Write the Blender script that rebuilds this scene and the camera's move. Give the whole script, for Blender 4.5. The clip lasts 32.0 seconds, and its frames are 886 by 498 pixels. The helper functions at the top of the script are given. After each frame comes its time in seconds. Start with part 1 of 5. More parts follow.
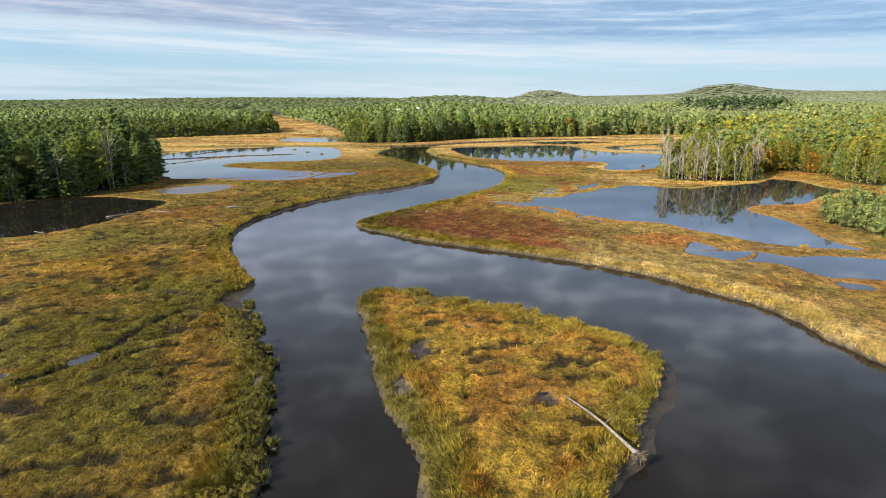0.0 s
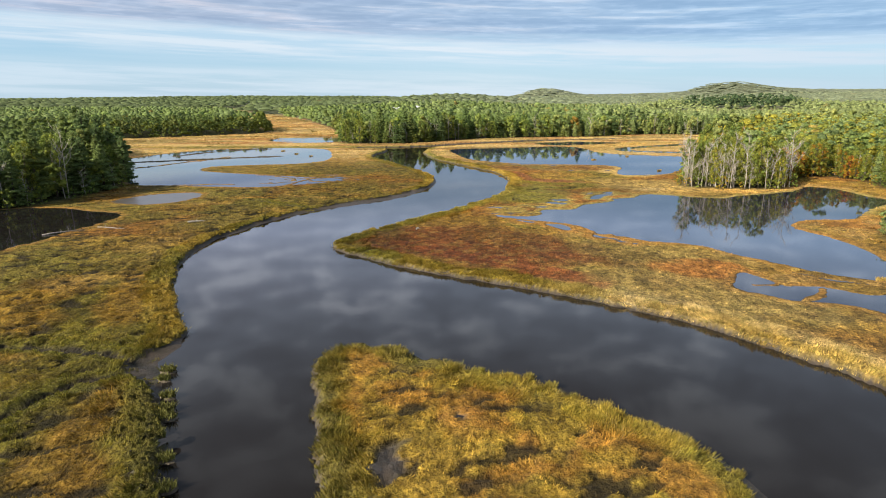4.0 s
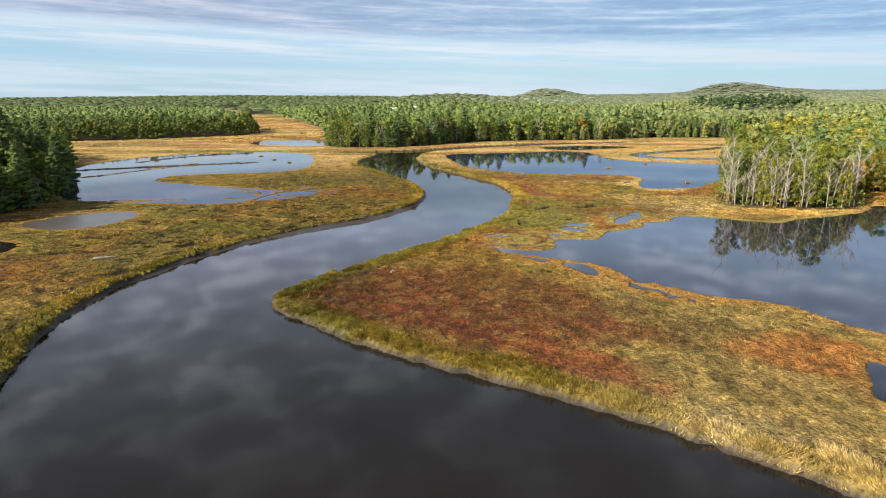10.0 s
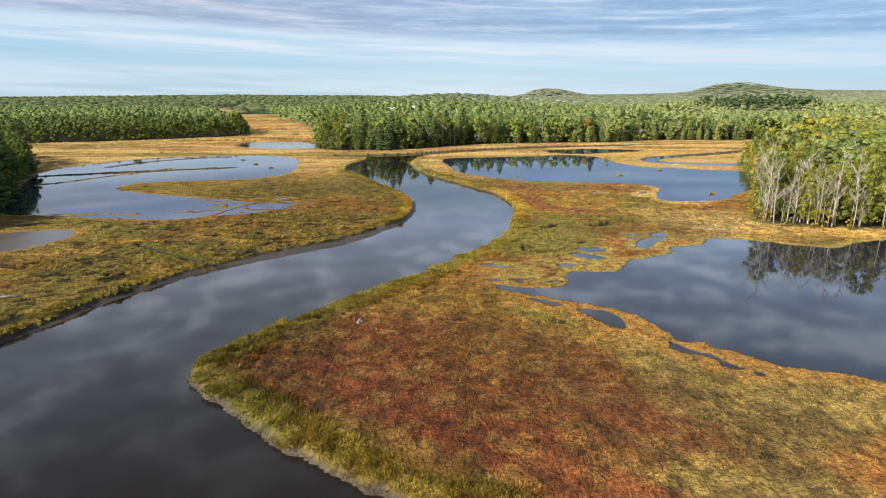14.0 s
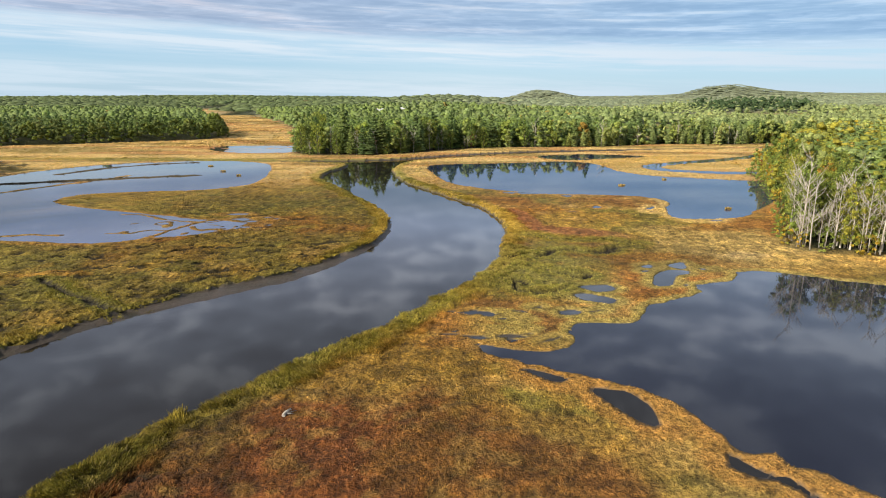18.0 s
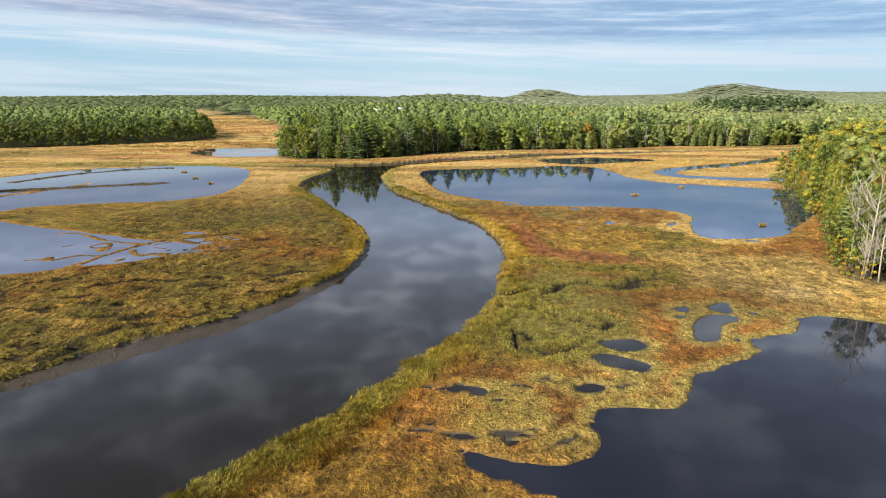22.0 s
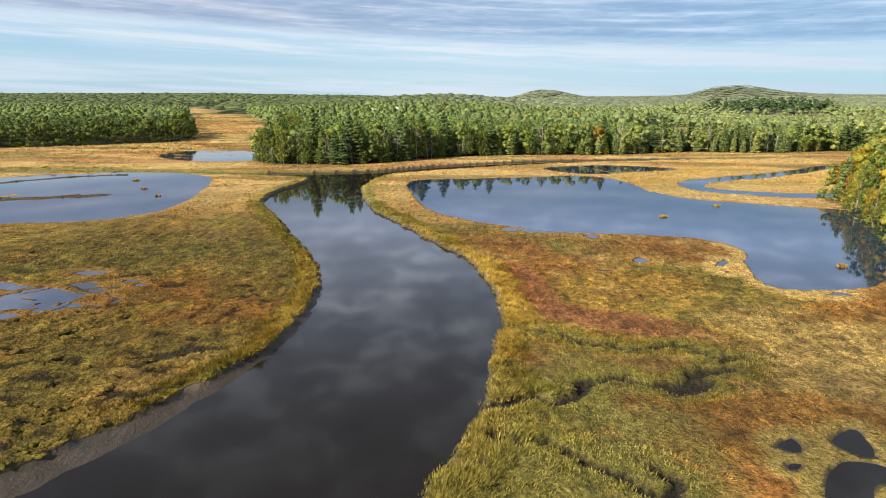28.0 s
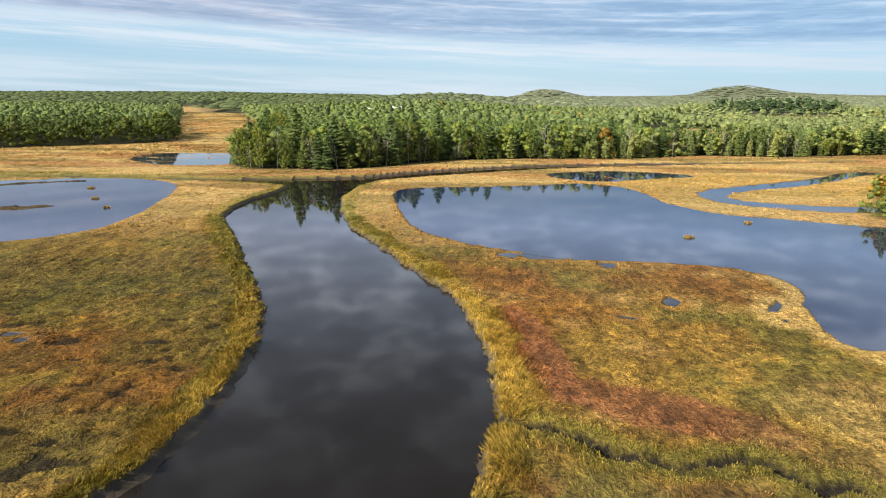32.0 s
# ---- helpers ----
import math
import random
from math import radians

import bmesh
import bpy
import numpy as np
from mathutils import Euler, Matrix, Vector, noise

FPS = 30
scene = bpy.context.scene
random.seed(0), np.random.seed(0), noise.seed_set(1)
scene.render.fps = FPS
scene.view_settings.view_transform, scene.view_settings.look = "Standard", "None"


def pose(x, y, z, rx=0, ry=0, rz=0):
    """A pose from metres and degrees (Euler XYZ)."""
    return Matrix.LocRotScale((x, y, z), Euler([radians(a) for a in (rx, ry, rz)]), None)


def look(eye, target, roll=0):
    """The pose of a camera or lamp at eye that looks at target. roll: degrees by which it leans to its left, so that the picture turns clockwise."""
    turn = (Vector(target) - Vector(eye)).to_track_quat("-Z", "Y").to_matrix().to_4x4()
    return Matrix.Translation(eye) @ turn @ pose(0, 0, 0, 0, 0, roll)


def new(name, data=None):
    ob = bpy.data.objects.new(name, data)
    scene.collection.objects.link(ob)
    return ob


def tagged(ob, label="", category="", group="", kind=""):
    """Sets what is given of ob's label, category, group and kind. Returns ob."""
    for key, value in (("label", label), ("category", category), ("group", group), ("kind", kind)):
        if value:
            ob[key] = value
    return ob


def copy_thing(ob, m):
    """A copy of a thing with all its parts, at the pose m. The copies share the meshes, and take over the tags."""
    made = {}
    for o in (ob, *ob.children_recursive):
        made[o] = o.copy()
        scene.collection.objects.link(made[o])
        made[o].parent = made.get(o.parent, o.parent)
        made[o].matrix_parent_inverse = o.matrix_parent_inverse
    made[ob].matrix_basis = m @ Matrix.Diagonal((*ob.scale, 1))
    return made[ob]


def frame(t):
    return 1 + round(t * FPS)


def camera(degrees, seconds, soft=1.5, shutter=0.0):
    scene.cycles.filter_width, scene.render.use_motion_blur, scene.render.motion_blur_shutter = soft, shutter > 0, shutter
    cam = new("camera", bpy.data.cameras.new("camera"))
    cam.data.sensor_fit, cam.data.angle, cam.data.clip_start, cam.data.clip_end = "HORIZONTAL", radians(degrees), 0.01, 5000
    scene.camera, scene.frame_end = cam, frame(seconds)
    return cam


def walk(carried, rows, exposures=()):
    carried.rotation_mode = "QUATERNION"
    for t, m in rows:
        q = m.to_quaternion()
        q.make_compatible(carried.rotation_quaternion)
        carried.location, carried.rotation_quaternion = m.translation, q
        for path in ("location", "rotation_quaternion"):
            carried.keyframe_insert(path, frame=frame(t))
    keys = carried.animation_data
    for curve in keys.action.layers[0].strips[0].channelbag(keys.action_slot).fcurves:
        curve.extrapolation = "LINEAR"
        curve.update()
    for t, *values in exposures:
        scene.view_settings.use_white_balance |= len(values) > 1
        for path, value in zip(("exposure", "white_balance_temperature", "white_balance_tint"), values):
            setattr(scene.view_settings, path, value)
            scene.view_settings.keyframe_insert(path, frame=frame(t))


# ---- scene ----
cam = camera(74.0, 32.0, soft=1.0)
PATH = [
    (0, (1.366, -3.412, 29.386), (1.279, -1.475, 28.897), -0.5),
    (0.5, (1.495, -0.462, 29.386), (1.406, 1.475, 28.896), -0.5),
    (1, (1.615, 2.51, 29.386), (1.526, 4.446, 28.895), -0.6),
    (2, (1.824, 8.542, 29.404), (1.733, 10.478, 28.912), -0.5),
    (3, (2.058, 14.498, 29.356), (1.966, 16.434, 28.862), -0.5),
    (5.5, (2.47, 29.185, 29.241), (2.378, 31.12, 28.747), -0.5),
    (6, (2.521, 32.1, 29.222), (2.429, 34.036, 28.728), -0.4),
    (7, (2.565, 37.957, 29.179), (2.475, 39.893, 28.685), -0.4),
    (8, (2.771, 43.967, 29.142), (2.681, 45.903, 28.648), -0.4),
    (9, (3.122, 50.124, 29.116), (3.031, 52.06, 28.622), -0.3),
    (10, (3.576, 56.343, 29.106), (3.482, 58.279, 28.612), -0.4),
    (11, (4.051, 62.555, 29.091), (3.956, 64.49, 28.597), -0.4),
    (12, (4.438, 68.686, 29.061), (4.343, 70.622, 28.567), -0.3),
    (13, (4.71, 74.651, 29.053), (4.614, 76.587, 28.558), -0.3),
    (15.5, (5.568, 88.921, 29.12), (5.469, 90.857, 28.626), -0.3),
    (16, (5.813, 91.837, 29.144), (5.715, 93.772, 28.649), -0.3),
    (17, (6.368, 97.788, 29.246), (6.28, 99.725, 28.754), -0.2),
    (18, (6.906, 103.713, 29.321), (6.836, 105.65, 28.83), -0.1),
    (19, (7.424, 109.566, 29.35), (7.353, 111.503, 28.858), -0.1),
    (20, (7.933, 115.379, 29.354), (7.861, 117.316, 28.862), -0.2),
    (21, (8.425, 121.069, 29.325), (8.351, 123.006, 28.833), -0.2),
    (22, (8.888, 126.735, 29.286), (8.815, 128.672, 28.794), -0.2),
    (23, (9.252, 132.443, 29.252), (9.18, 134.381, 28.761), -0.1),
    (24, (9.567, 138.129, 29.21), (9.497, 140.066, 28.717), -0.0),
    (25, (10.012, 143.786, 29.183), (9.941, 145.723, 28.688), 0.1),
    (27.5, (11.481, 158.183, 29.163), (11.401, 160.12, 28.67), 0.2),
    (28, (11.764, 161.145, 29.159), (11.684, 163.082, 28.666), 0.2),
    (29, (12.296, 167.148, 29.114), (12.213, 169.085, 28.621), 0.2),
    (30, (12.794, 173.07, 29.077), (12.711, 175.006, 28.584), 0.2),
    (31, (13.294, 178.889, 29.076), (13.209, 180.826, 28.583), 0.4),
    (32, (13.784, 184.793, 29.119), (13.703, 186.729, 28.624), 0.4),
]
walk(cam, [(t, look(eye, target, roll)) for t, eye, target, roll in PATH], exposures=[(0, 0.76), (32, 0.76)])

# ---- light ----
SUN_AZ, SUN_EL = radians(-126), radians(30)      # from the left and a little behind the start of the flight
sun_way = Vector((math.sin(SUN_AZ) * math.cos(SUN_EL), math.cos(SUN_AZ) * math.cos(SUN_EL), math.sin(SUN_EL)))
sun_data = bpy.data.lights.new("sun", "SUN")
sun_data.energy, sun_data.angle, sun_data.color = 5.0, radians(0.6), (1.0, 0.91, 0.76)
sun = new("sun", sun_data)
sun.matrix_world = look(tuple(sun_way * 400), (0, 0, 0))

world = bpy.data.worlds.new("sky")
scene.world = world
world.use_nodes = True


def node(tree, kind, **values):
    n = tree.nodes.new(kind)
    for key, value in values.items():
        n.inputs[key.replace("_", " ")].default_value = value
    return n


def maths(tree, op, a, b=None, c=None):
    n = tree.nodes.new("ShaderNodeMath")
    n.operation = op
    for i, v in enumerate((a, b, c)):
        if v is None:
            continue
        if isinstance(v, (int, float)):
            n.inputs[i].default_value = v
        else:
            tree.links.new(v, n.inputs[i])
    return n.outputs[0]


def ramp(tree, fac, stops):
    n = tree.nodes.new("ShaderNodeValToRGB")
    el = n.color_ramp.elements
    while len(el) < len(stops):
        el.new(0.5)
    for e, (at, col) in zip(el, stops):
        e.position, e.color = at, (*col, 1) if len(col) == 3 else col
    tree.links.new(fac, n.inputs[0])
    return n.outputs[0]


def mixed(tree, fac, a, b, blend="MIX"):
    n = tree.nodes.new("ShaderNodeMix")
    n.data_type, n.blend_type = "RGBA", blend
    for i, v in ((0, fac), (6, a), (7, b)):
        if isinstance(v, (int, float)):
            n.inputs[i].default_value = v
        elif isinstance(v, tuple):
            n.inputs[i].default_value = (*v, 1)
        else:
            tree.links.new(v, n.inputs[i])
    return n.outputs[2]


def make_sky():
    t = world.node_tree
    t.nodes.clear()
    out = t.nodes.new("ShaderNodeOutputWorld")
    back = t.nodes.new("ShaderNodeBackground")
    back.inputs[1].default_value = 0.088
    t.links.new(back.outputs[0], out.inputs[0])
    sky = t.nodes.new("ShaderNodeTexSky")
    sky.sky_type, sky.sun_disc = "NISHITA", False
    sky.sun_elevation, sky.sun_rotation = SUN_EL, SUN_AZ
    sky.air_density, sky.dust_density, sky.ozone_density = 1.0, 0.6, 2.0
    co = t.nodes.new("ShaderNodeTexCoord")
    sep = t.nodes.new("ShaderNodeSeparateXYZ")
    t.links.new(co.outputs["Generated"], sep.inputs[0])
    x, y, z = sep.outputs
    # a flat layer of cloud, seen in perspective
    deep = maths(t, "ADD", maths(t, "MAXIMUM", z, 0.0), 0.035)
    comb = t.nodes.new("ShaderNodeCombineXYZ")
    t.links.new(maths(t, "DIVIDE", x, deep), comb.inputs[0])
    t.links.new(maths(t, "DIVIDE", y, deep), comb.inputs[1])
    big = node(t, "ShaderNodeTexNoise", Scale=0.55, Detail=7.0, Roughness=0.58, Distortion=0.3)
    t.links.new(comb.outputs[0], big.inputs["Vector"])
    fine = node(t, "ShaderNodeTexNoise", Scale=2.1, Detail=7.0, Roughness=0.55, Distortion=0.25)
    t.links.new(comb.outputs[0], fine.inputs["Vector"])
    finer = node(t, "ShaderNodeTexNoise", Scale=4.6, Detail=5.0, Roughness=0.5, Distortion=0.35)
    t.links.new(comb.outputs[0], finer.inputs["Vector"])
    puffs = maths(t, "ADD", maths(t, "MULTIPLY", fine.outputs[0], 0.5), maths(t, "MULTIPLY", finer.outputs[0], 0.5))
    # the cloud overhead: small puffs, darker high up
    shade = ramp(t, puffs, [(0.40, (1.75, 2.1, 2.7)), (0.5, (2.7, 3.2, 4.05)), (0.59, (5.9, 6.5, 7.4))])
    shade = mixed(t, 1.0, shade, ramp(t, z, [(0.2, (1.8,) * 3), (0.36, (1.5,) * 3), (0.47, (0.76,) * 3), (0.6, (0.38,) * 3)]), "MULTIPLY")
    veil = ramp(t, z, [(0.165, (0.94,) * 3), (0.25, (0.5,) * 3), (0.34, (0.22,) * 3), (0.5, (0.08,) * 3)])
    # long feathered streaks that slant down to the right
    high = maths(t, "ADD", z, maths(t, "MULTIPLY", x, 0.036))

    def feather(along, across, scale, detail):
        v = t.nodes.new("ShaderNodeCombineXYZ")
        t.links.new(maths(t, "MULTIPLY", x, along), v.inputs[0])
        t.links.new(maths(t, "MULTIPLY", y, 0.3 * along), v.inputs[1])
        t.links.new(maths(t, "MULTIPLY", high, across), v.inputs[2])
        n = node(t, "ShaderNodeTexNoise", Scale=scale, Detail=detail, Roughness=0.6, Distortion=0.25)
        t.links.new(v.outputs[0], n.inputs["Vector"])
        return n.outputs[0]
    long, short = feather(1.0, 26.0, 1.6, 6.0), feather(3.2, 60.0, 1.5, 7.0)
    ragged = maths(t, "ADD", maths(t, "MULTIPLY", maths(t, "SUBTRACT", long, 0.5), 0.045), maths(t, "MULTIPLY", maths(t, "SUBTRACT", short, 0.5), 0.018))
    level = maths(t, "ADD", high, ragged)
    mask = ramp(t, level, [(0.086, (0, 0, 0)), (0.101, (1, 1, 1))])
    deck = ramp(t, maths(t, "ADD", maths(t, "MULTIPLY", short, 0.6), maths(t, "MULTIPLY", long, 0.4)), [(0.42, (2.25, 3.2, 4.5)), (0.50, (2.75, 3.7, 4.95)), (0.60, (4.5, 5.0, 5.8))])
    soft = ramp(t, z, [(0.16, (3.4, 4.5, 6.2)), (0.21, (5.4, 6.7, 9.2)), (0.30, (4.8, 5.8, 7.8)), (0.45, (2.6, 3.1, 4.1))])
    soft = mixed(t, ramp(t, z, [(0.15, (0, 0, 0)), (0.20, (1, 1, 1))]), deck, soft)
    soft = mixed(t, 1.0, soft, ramp(t, maths(t, "ADD", x, 0.5), [(0.1, (1.0, 0.93, 0.93)), (0.9, (0.84, 0.98, 1.05))]), "MULTIPLY")
    shade = mixed(t, veil, shade, soft)
    # the clear band below, with thin white cloud in it
    base = mixed(t, 0.7, sky.outputs[0], (2.7, 4.4, 6.0))
    white = ramp(t, level, [(0.0, (0.55,) * 3), (0.018, (0.62,) * 3), (0.030, (0.42,) * 3), (0.042, (0.10,) * 3), (0.054, (0.22,) * 3), (0.064, (0.78,) * 3), (0.080, (0.95,) * 3), (0.092, (0.55,) * 3)])
    white = maths(t, "MULTIPLY", white, ramp(t, short, [(0.38, (0.38,) * 3), (0.58, (1.15,) * 3)]))
    base = mixed(t, white, base, (5.1, 5.75, 6.35))
    base = mixed(t, 1.0, base, ramp(t, maths(t, "ADD", x, 0.5), [(0.0, (0.93, 0.96, 0.98)), (0.5, (1.0,) * 3), (1.0, (0.86, 0.91, 0.95))]), "MULTIPLY")
    t.links.new(mixed(t, mask, base, shade), back.inputs[0])


make_sky()


# ---- materials ----
def material(name, build):
    m = bpy.data.materials.new(name)
    m.use_nodes = True
    t = m.node_tree
    t.nodes.clear()
    out = t.nodes.new("ShaderNodeOutputMaterial")
    t.links.new(build(t), out.inputs[0])
    return m


def principled(t, colour, rough=0.9, bump=None, depth=0.1, gloss=0.2):
    p = t.nodes.new("ShaderNodeBsdfPrincipled")
    p.inputs["Specular IOR Level"].default_value = gloss
    for key, v in (("Base Color", colour), ("Roughness", rough)):
        if isinstance(v, (int, float)):
            p.inputs[key].default_value = v
        elif isinstance(v, tuple):
            p.inputs[key].default_value = (*v, 1)
        else:
            t.links.new(v, p.inputs[key])
    if bump is not None:
        b = t.nodes.new("ShaderNodeBump")
        b.inputs["Distance"].default_value = depth
        t.links.new(bump, b.inputs["Height"])
        t.links.new(b.outputs[0], p.inputs["Normal"])
    return p


def place(t):
    return t.nodes.new("ShaderNodeNewGeometry").outputs["Position"]


def cloud(t, scale, detail=4.0, rough=0.55, vector=None):
    n = node(t, "ShaderNodeTexNoise", Scale=scale, Detail=detail, Roughness=rough)
    t.links.new(vector or place(t), n.inputs["Vector"])
    return n.outputs[0]


def colours(t, name="Col"):
    n = t.nodes.new("ShaderNodeVertexColor")
    n.layer_name = name
    return n.outputs[0]


def mats(t, size=0.95):
    """Mats of flattened growth with creases between them; the same over ground and blades."""
    flat = t.nodes.new("ShaderNodeVectorMath")
    flat.operation = "MULTIPLY"
    flat.inputs[1].default_value = (1.0, 0.72, 0.0)
    t.links.new(place(t), flat.inputs[0])
    n = node(t, "ShaderNodeTexNoise", Scale=size, Detail=5.0, Roughness=0.66, Distortion=0.25)
    t.links.new(flat.outputs[0], n.inputs["Vector"])
    return n.outputs[0]


def build_ground(t):
    fine = cloud(t, 2.6, 5.0, 0.65)
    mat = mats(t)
    # shade between the mats painted into the colour: low noise dark, high pale
    crease_shade = ramp(t, mat, [(0.33, (0.40, 0.38, 0.35)), (0.44, (0.84, 0.83, 0.80)), (0.53, (1.05, 1.04, 1.02)), (0.68, (1.34, 1.31, 1.22))])
    wide = cloud(t, 0.35, 4.0, 0.6)
    wet = t.nodes.new("ShaderNodeAttribute")
    wet.attribute_name = "wet"
    dry = maths(t, "SUBTRACT", 1.0, maths(t, "MULTIPLY", wet.outputs["Fac"], 0.8))
    col = mixed(t, dry, colours(t), ramp(t, fine, [(0.32, (0.42, 0.40, 0.38)), (0.68, (1.55, 1.53, 1.46))]), "MULTIPLY")
    col = mixed(t, 1.0, col, ramp(t, wide, [(0.35, (0.82, 0.86, 0.8)), (0.65, (1.16, 1.12, 1.1))]), "MULTIPLY")
    col = mixed(t, dry, col, crease_shade, "MULTIPLY")
    rough = maths(t, "SUBTRACT", 0.95, maths(t, "MULTIPLY", wet.outputs["Fac"], 0.45))
    lumps = maths(t, "ADD", maths(t, "MULTIPLY", fine, 0.7), maths(t, "MULTIPLY", mat, 1.3))
    return principled(t, col, rough, maths(t, "MULTIPLY", lumps, dry), 0.75, 0.25).outputs[0]


def build_foliage(t):
    grain = cloud(t, 1.3, 3.0)
    col = mixed(t, 1.0, colours(t), ramp(t, grain, [(0.3, (0.75, 0.75, 0.75)), (0.7, (1.25, 1.25, 1.2))]), "MULTIPLY")
    info = t.nodes.new("ShaderNodeObjectInfo")
    col = mixed(t, 1.0, col, ramp(t, info.outputs["Random"], [(0.0, (0.72, 0.80, 0.75)), (0.5, (1.0, 1.0, 1.0)), (1.0, (1.3, 1.16, 0.95))]), "MULTIPLY")
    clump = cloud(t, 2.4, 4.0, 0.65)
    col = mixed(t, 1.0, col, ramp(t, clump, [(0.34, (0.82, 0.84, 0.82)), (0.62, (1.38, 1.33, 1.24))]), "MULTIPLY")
    # shade in the gaps between leaf clumps, put into the leaf colour
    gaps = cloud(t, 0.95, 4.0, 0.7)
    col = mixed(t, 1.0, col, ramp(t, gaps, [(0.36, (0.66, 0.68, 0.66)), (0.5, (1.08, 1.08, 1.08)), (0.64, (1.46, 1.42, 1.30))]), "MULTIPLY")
    d = principled(t, col, 0.75, clump, 0.5, 0.2)
    tr = t.nodes.new("ShaderNodeBsdfTranslucent")
    t.links.new(col, tr.inputs[0])
    mix = t.nodes.new("ShaderNodeMixShader")
    mix.inputs[0].default_value = 0.45
    t.links.new(d.outputs[0], mix.inputs[1])
    t.links.new(tr.outputs[0], mix.inputs[2])
    return mix.outputs[0]


def build_grass(t):
    col = mixed(t, 1.0, colours(t), ramp(t, cloud(t, 3.2, 4.0, 0.65), [(0.33, (0.6, 0.6, 0.58)), (0.67, (1.42, 1.4, 1.33))]), "MULTIPLY")
    # the painted shade between mats again, over the blades
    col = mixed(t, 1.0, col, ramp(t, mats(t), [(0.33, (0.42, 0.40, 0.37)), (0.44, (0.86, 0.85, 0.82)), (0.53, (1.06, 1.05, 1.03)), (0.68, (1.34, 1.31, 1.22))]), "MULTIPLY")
    d = principled(t, col, 0.85, None, 0, 0.15)
    tr = t.nodes.new("ShaderNodeBsdfTranslucent")
    t.links.new(col, tr.inputs[0])
    mix = t.nodes.new("ShaderNodeMixShader")
    mix.inputs[0].default_value = 0.2
    t.links.new(d.outputs[0], mix.inputs[1])
    t.links.new(tr.outputs[0], mix.inputs[2])
    return mix.outputs[0]


def build_water(tint, waves):
    def build(t):
        silt = cloud(t, 0.05, 4.0, 0.6)
        col = mixed(t, silt, tint, tuple(1.5 * c for c in tint))
        small = cloud(t, 1.6, 3.0, 0.5)
        p = principled(t, col, 0.035, small, waves, 0.5)
        p.inputs["IOR"].default_value = 1.333
        return p.outputs[0]
    return build


def build_wood(a, b, scale):
    def build(t):
        co = t.nodes.new("ShaderNodeTexCoord").outputs["Object"]
        mp = t.nodes.new("ShaderNodeMapping")
        mp.inputs["Scale"].default_value = (scale, scale, scale * 0.15)
        t.links.new(co, mp.inputs[0])
        n = cloud(t, 3.0, 6.0, 0.6, mp.outputs[0])
        return principled(t, ramp(t, n, [(0.3, a), (0.7, b)]), 0.9, n, 0.05).outputs[0]
    return build


def build_plain(a, b, scale, rough=0.9):
    def build(t):
        n = cloud(t, scale, 5.0, 0.6)
        return principled(t, ramp(t, n, [(0.3, a), (0.7, b)]), rough, n, 0.03).outputs[0]
    return build


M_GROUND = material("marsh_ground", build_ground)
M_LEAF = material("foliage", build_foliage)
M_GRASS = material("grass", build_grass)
M_RIVER = material("river_water", build_water((0.0115, 0.0102, 0.0098), 0.0022))
# pond and lagoon: some blue of the reflected sky put into the tint
M_POND = material("pond_water", build_water((0.0100, 0.0175, 0.0480), 0.0012))
M_LAGOON = material("lagoon_water", build_water((0.0110, 0.0128, 0.0230), 0.0014))
M_SHALLOW = material("wet_mud_flat", build_plain((0.060, 0.052, 0.047), (0.105, 0.092, 0.082), 0.25, 0.28))
M_BARK = material("bark", build_wood((0.045, 0.035, 0.028), (0.16, 0.13, 0.10), 1.0))
M_PALE = material("dead_wood", build_wood((0.26, 0.23, 0.19), (0.56, 0.51, 0.44), 1.0))
M_DRIFT = material("driftwood", build_wood((0.11, 0.095, 0.08), (0.40, 0.365, 0.32), 1.4))
M_WALL = material("white_boards", build_plain((0.70, 0.70, 0.68), (0.82, 0.82, 0.80), 2.0))
M_ROOF = material("shingle_roof", build_plain((0.45, 0.46, 0.48), (0.62, 0.63, 0.65), 3.0, 0.6))
M_GLASS = material("dark_glass", build_plain((0.02, 0.025, 0.03), (0.04, 0.045, 0.05), 1.0, 0.1))
M_MUDROOT = material("root_soil", build_plain((0.045, 0.036, 0.026), (0.19, 0.155, 0.11), 4.0))


# ---- plan: shores and zones, in metres ----
def rounded(points, steps=4, closed=True):
    """A smooth line through the given corners."""
    p = np.array(points, float)
    n = len(p)
    out = []
    for i in range(n if closed else n - 1):
        a, b, c, d = ((p[(i + k) % n] if closed else p[min(max(i + k, 0), n - 1)]) for k in (-1, 0, 1, 2))
        for s in range(steps):
            u = s / steps
            out.append(0.5 * (2 * b + (c - a) * u + (2 * a - 5 * b + 4 * c - d) * u * u + (3 * b - a - 3 * c + d) * u ** 3))
    if not closed:
        out.append(p[-1])
    return np.array(out)


LEFT_BANK = [(-12, -60), (-12, 10), (-15.3, 36.2), (-17.6, 44.1), (-20.3, 53.9), (-24.2, 64.2), (-29.4, 73.9), (-34.6, 83.6), (-35.6, 91.6),
             (-42.9, 103.2), (-50.5, 119), (-54.4, 134.7), (-54.3, 148), (-51.2, 160), (-47.4, 171), (-43.0, 178.2), (-38.2, 184),
             (-34, 188.6), (-29.5, 193), (-25.3, 197.3), (-21.6, 201.6), (-17.8, 207.6), (-14.1, 217), (-11.7, 225.5), (-10.5, 235), (-10.9, 246), (-15.7, 264.0), (-25.9, 286.0), (-38.6, 311.0), (-48.5, 330.8),
             (-51.6, 352), (-47.6, 378), (-56, 389), (-100, 397), (-180, 401), (-270, 403)]
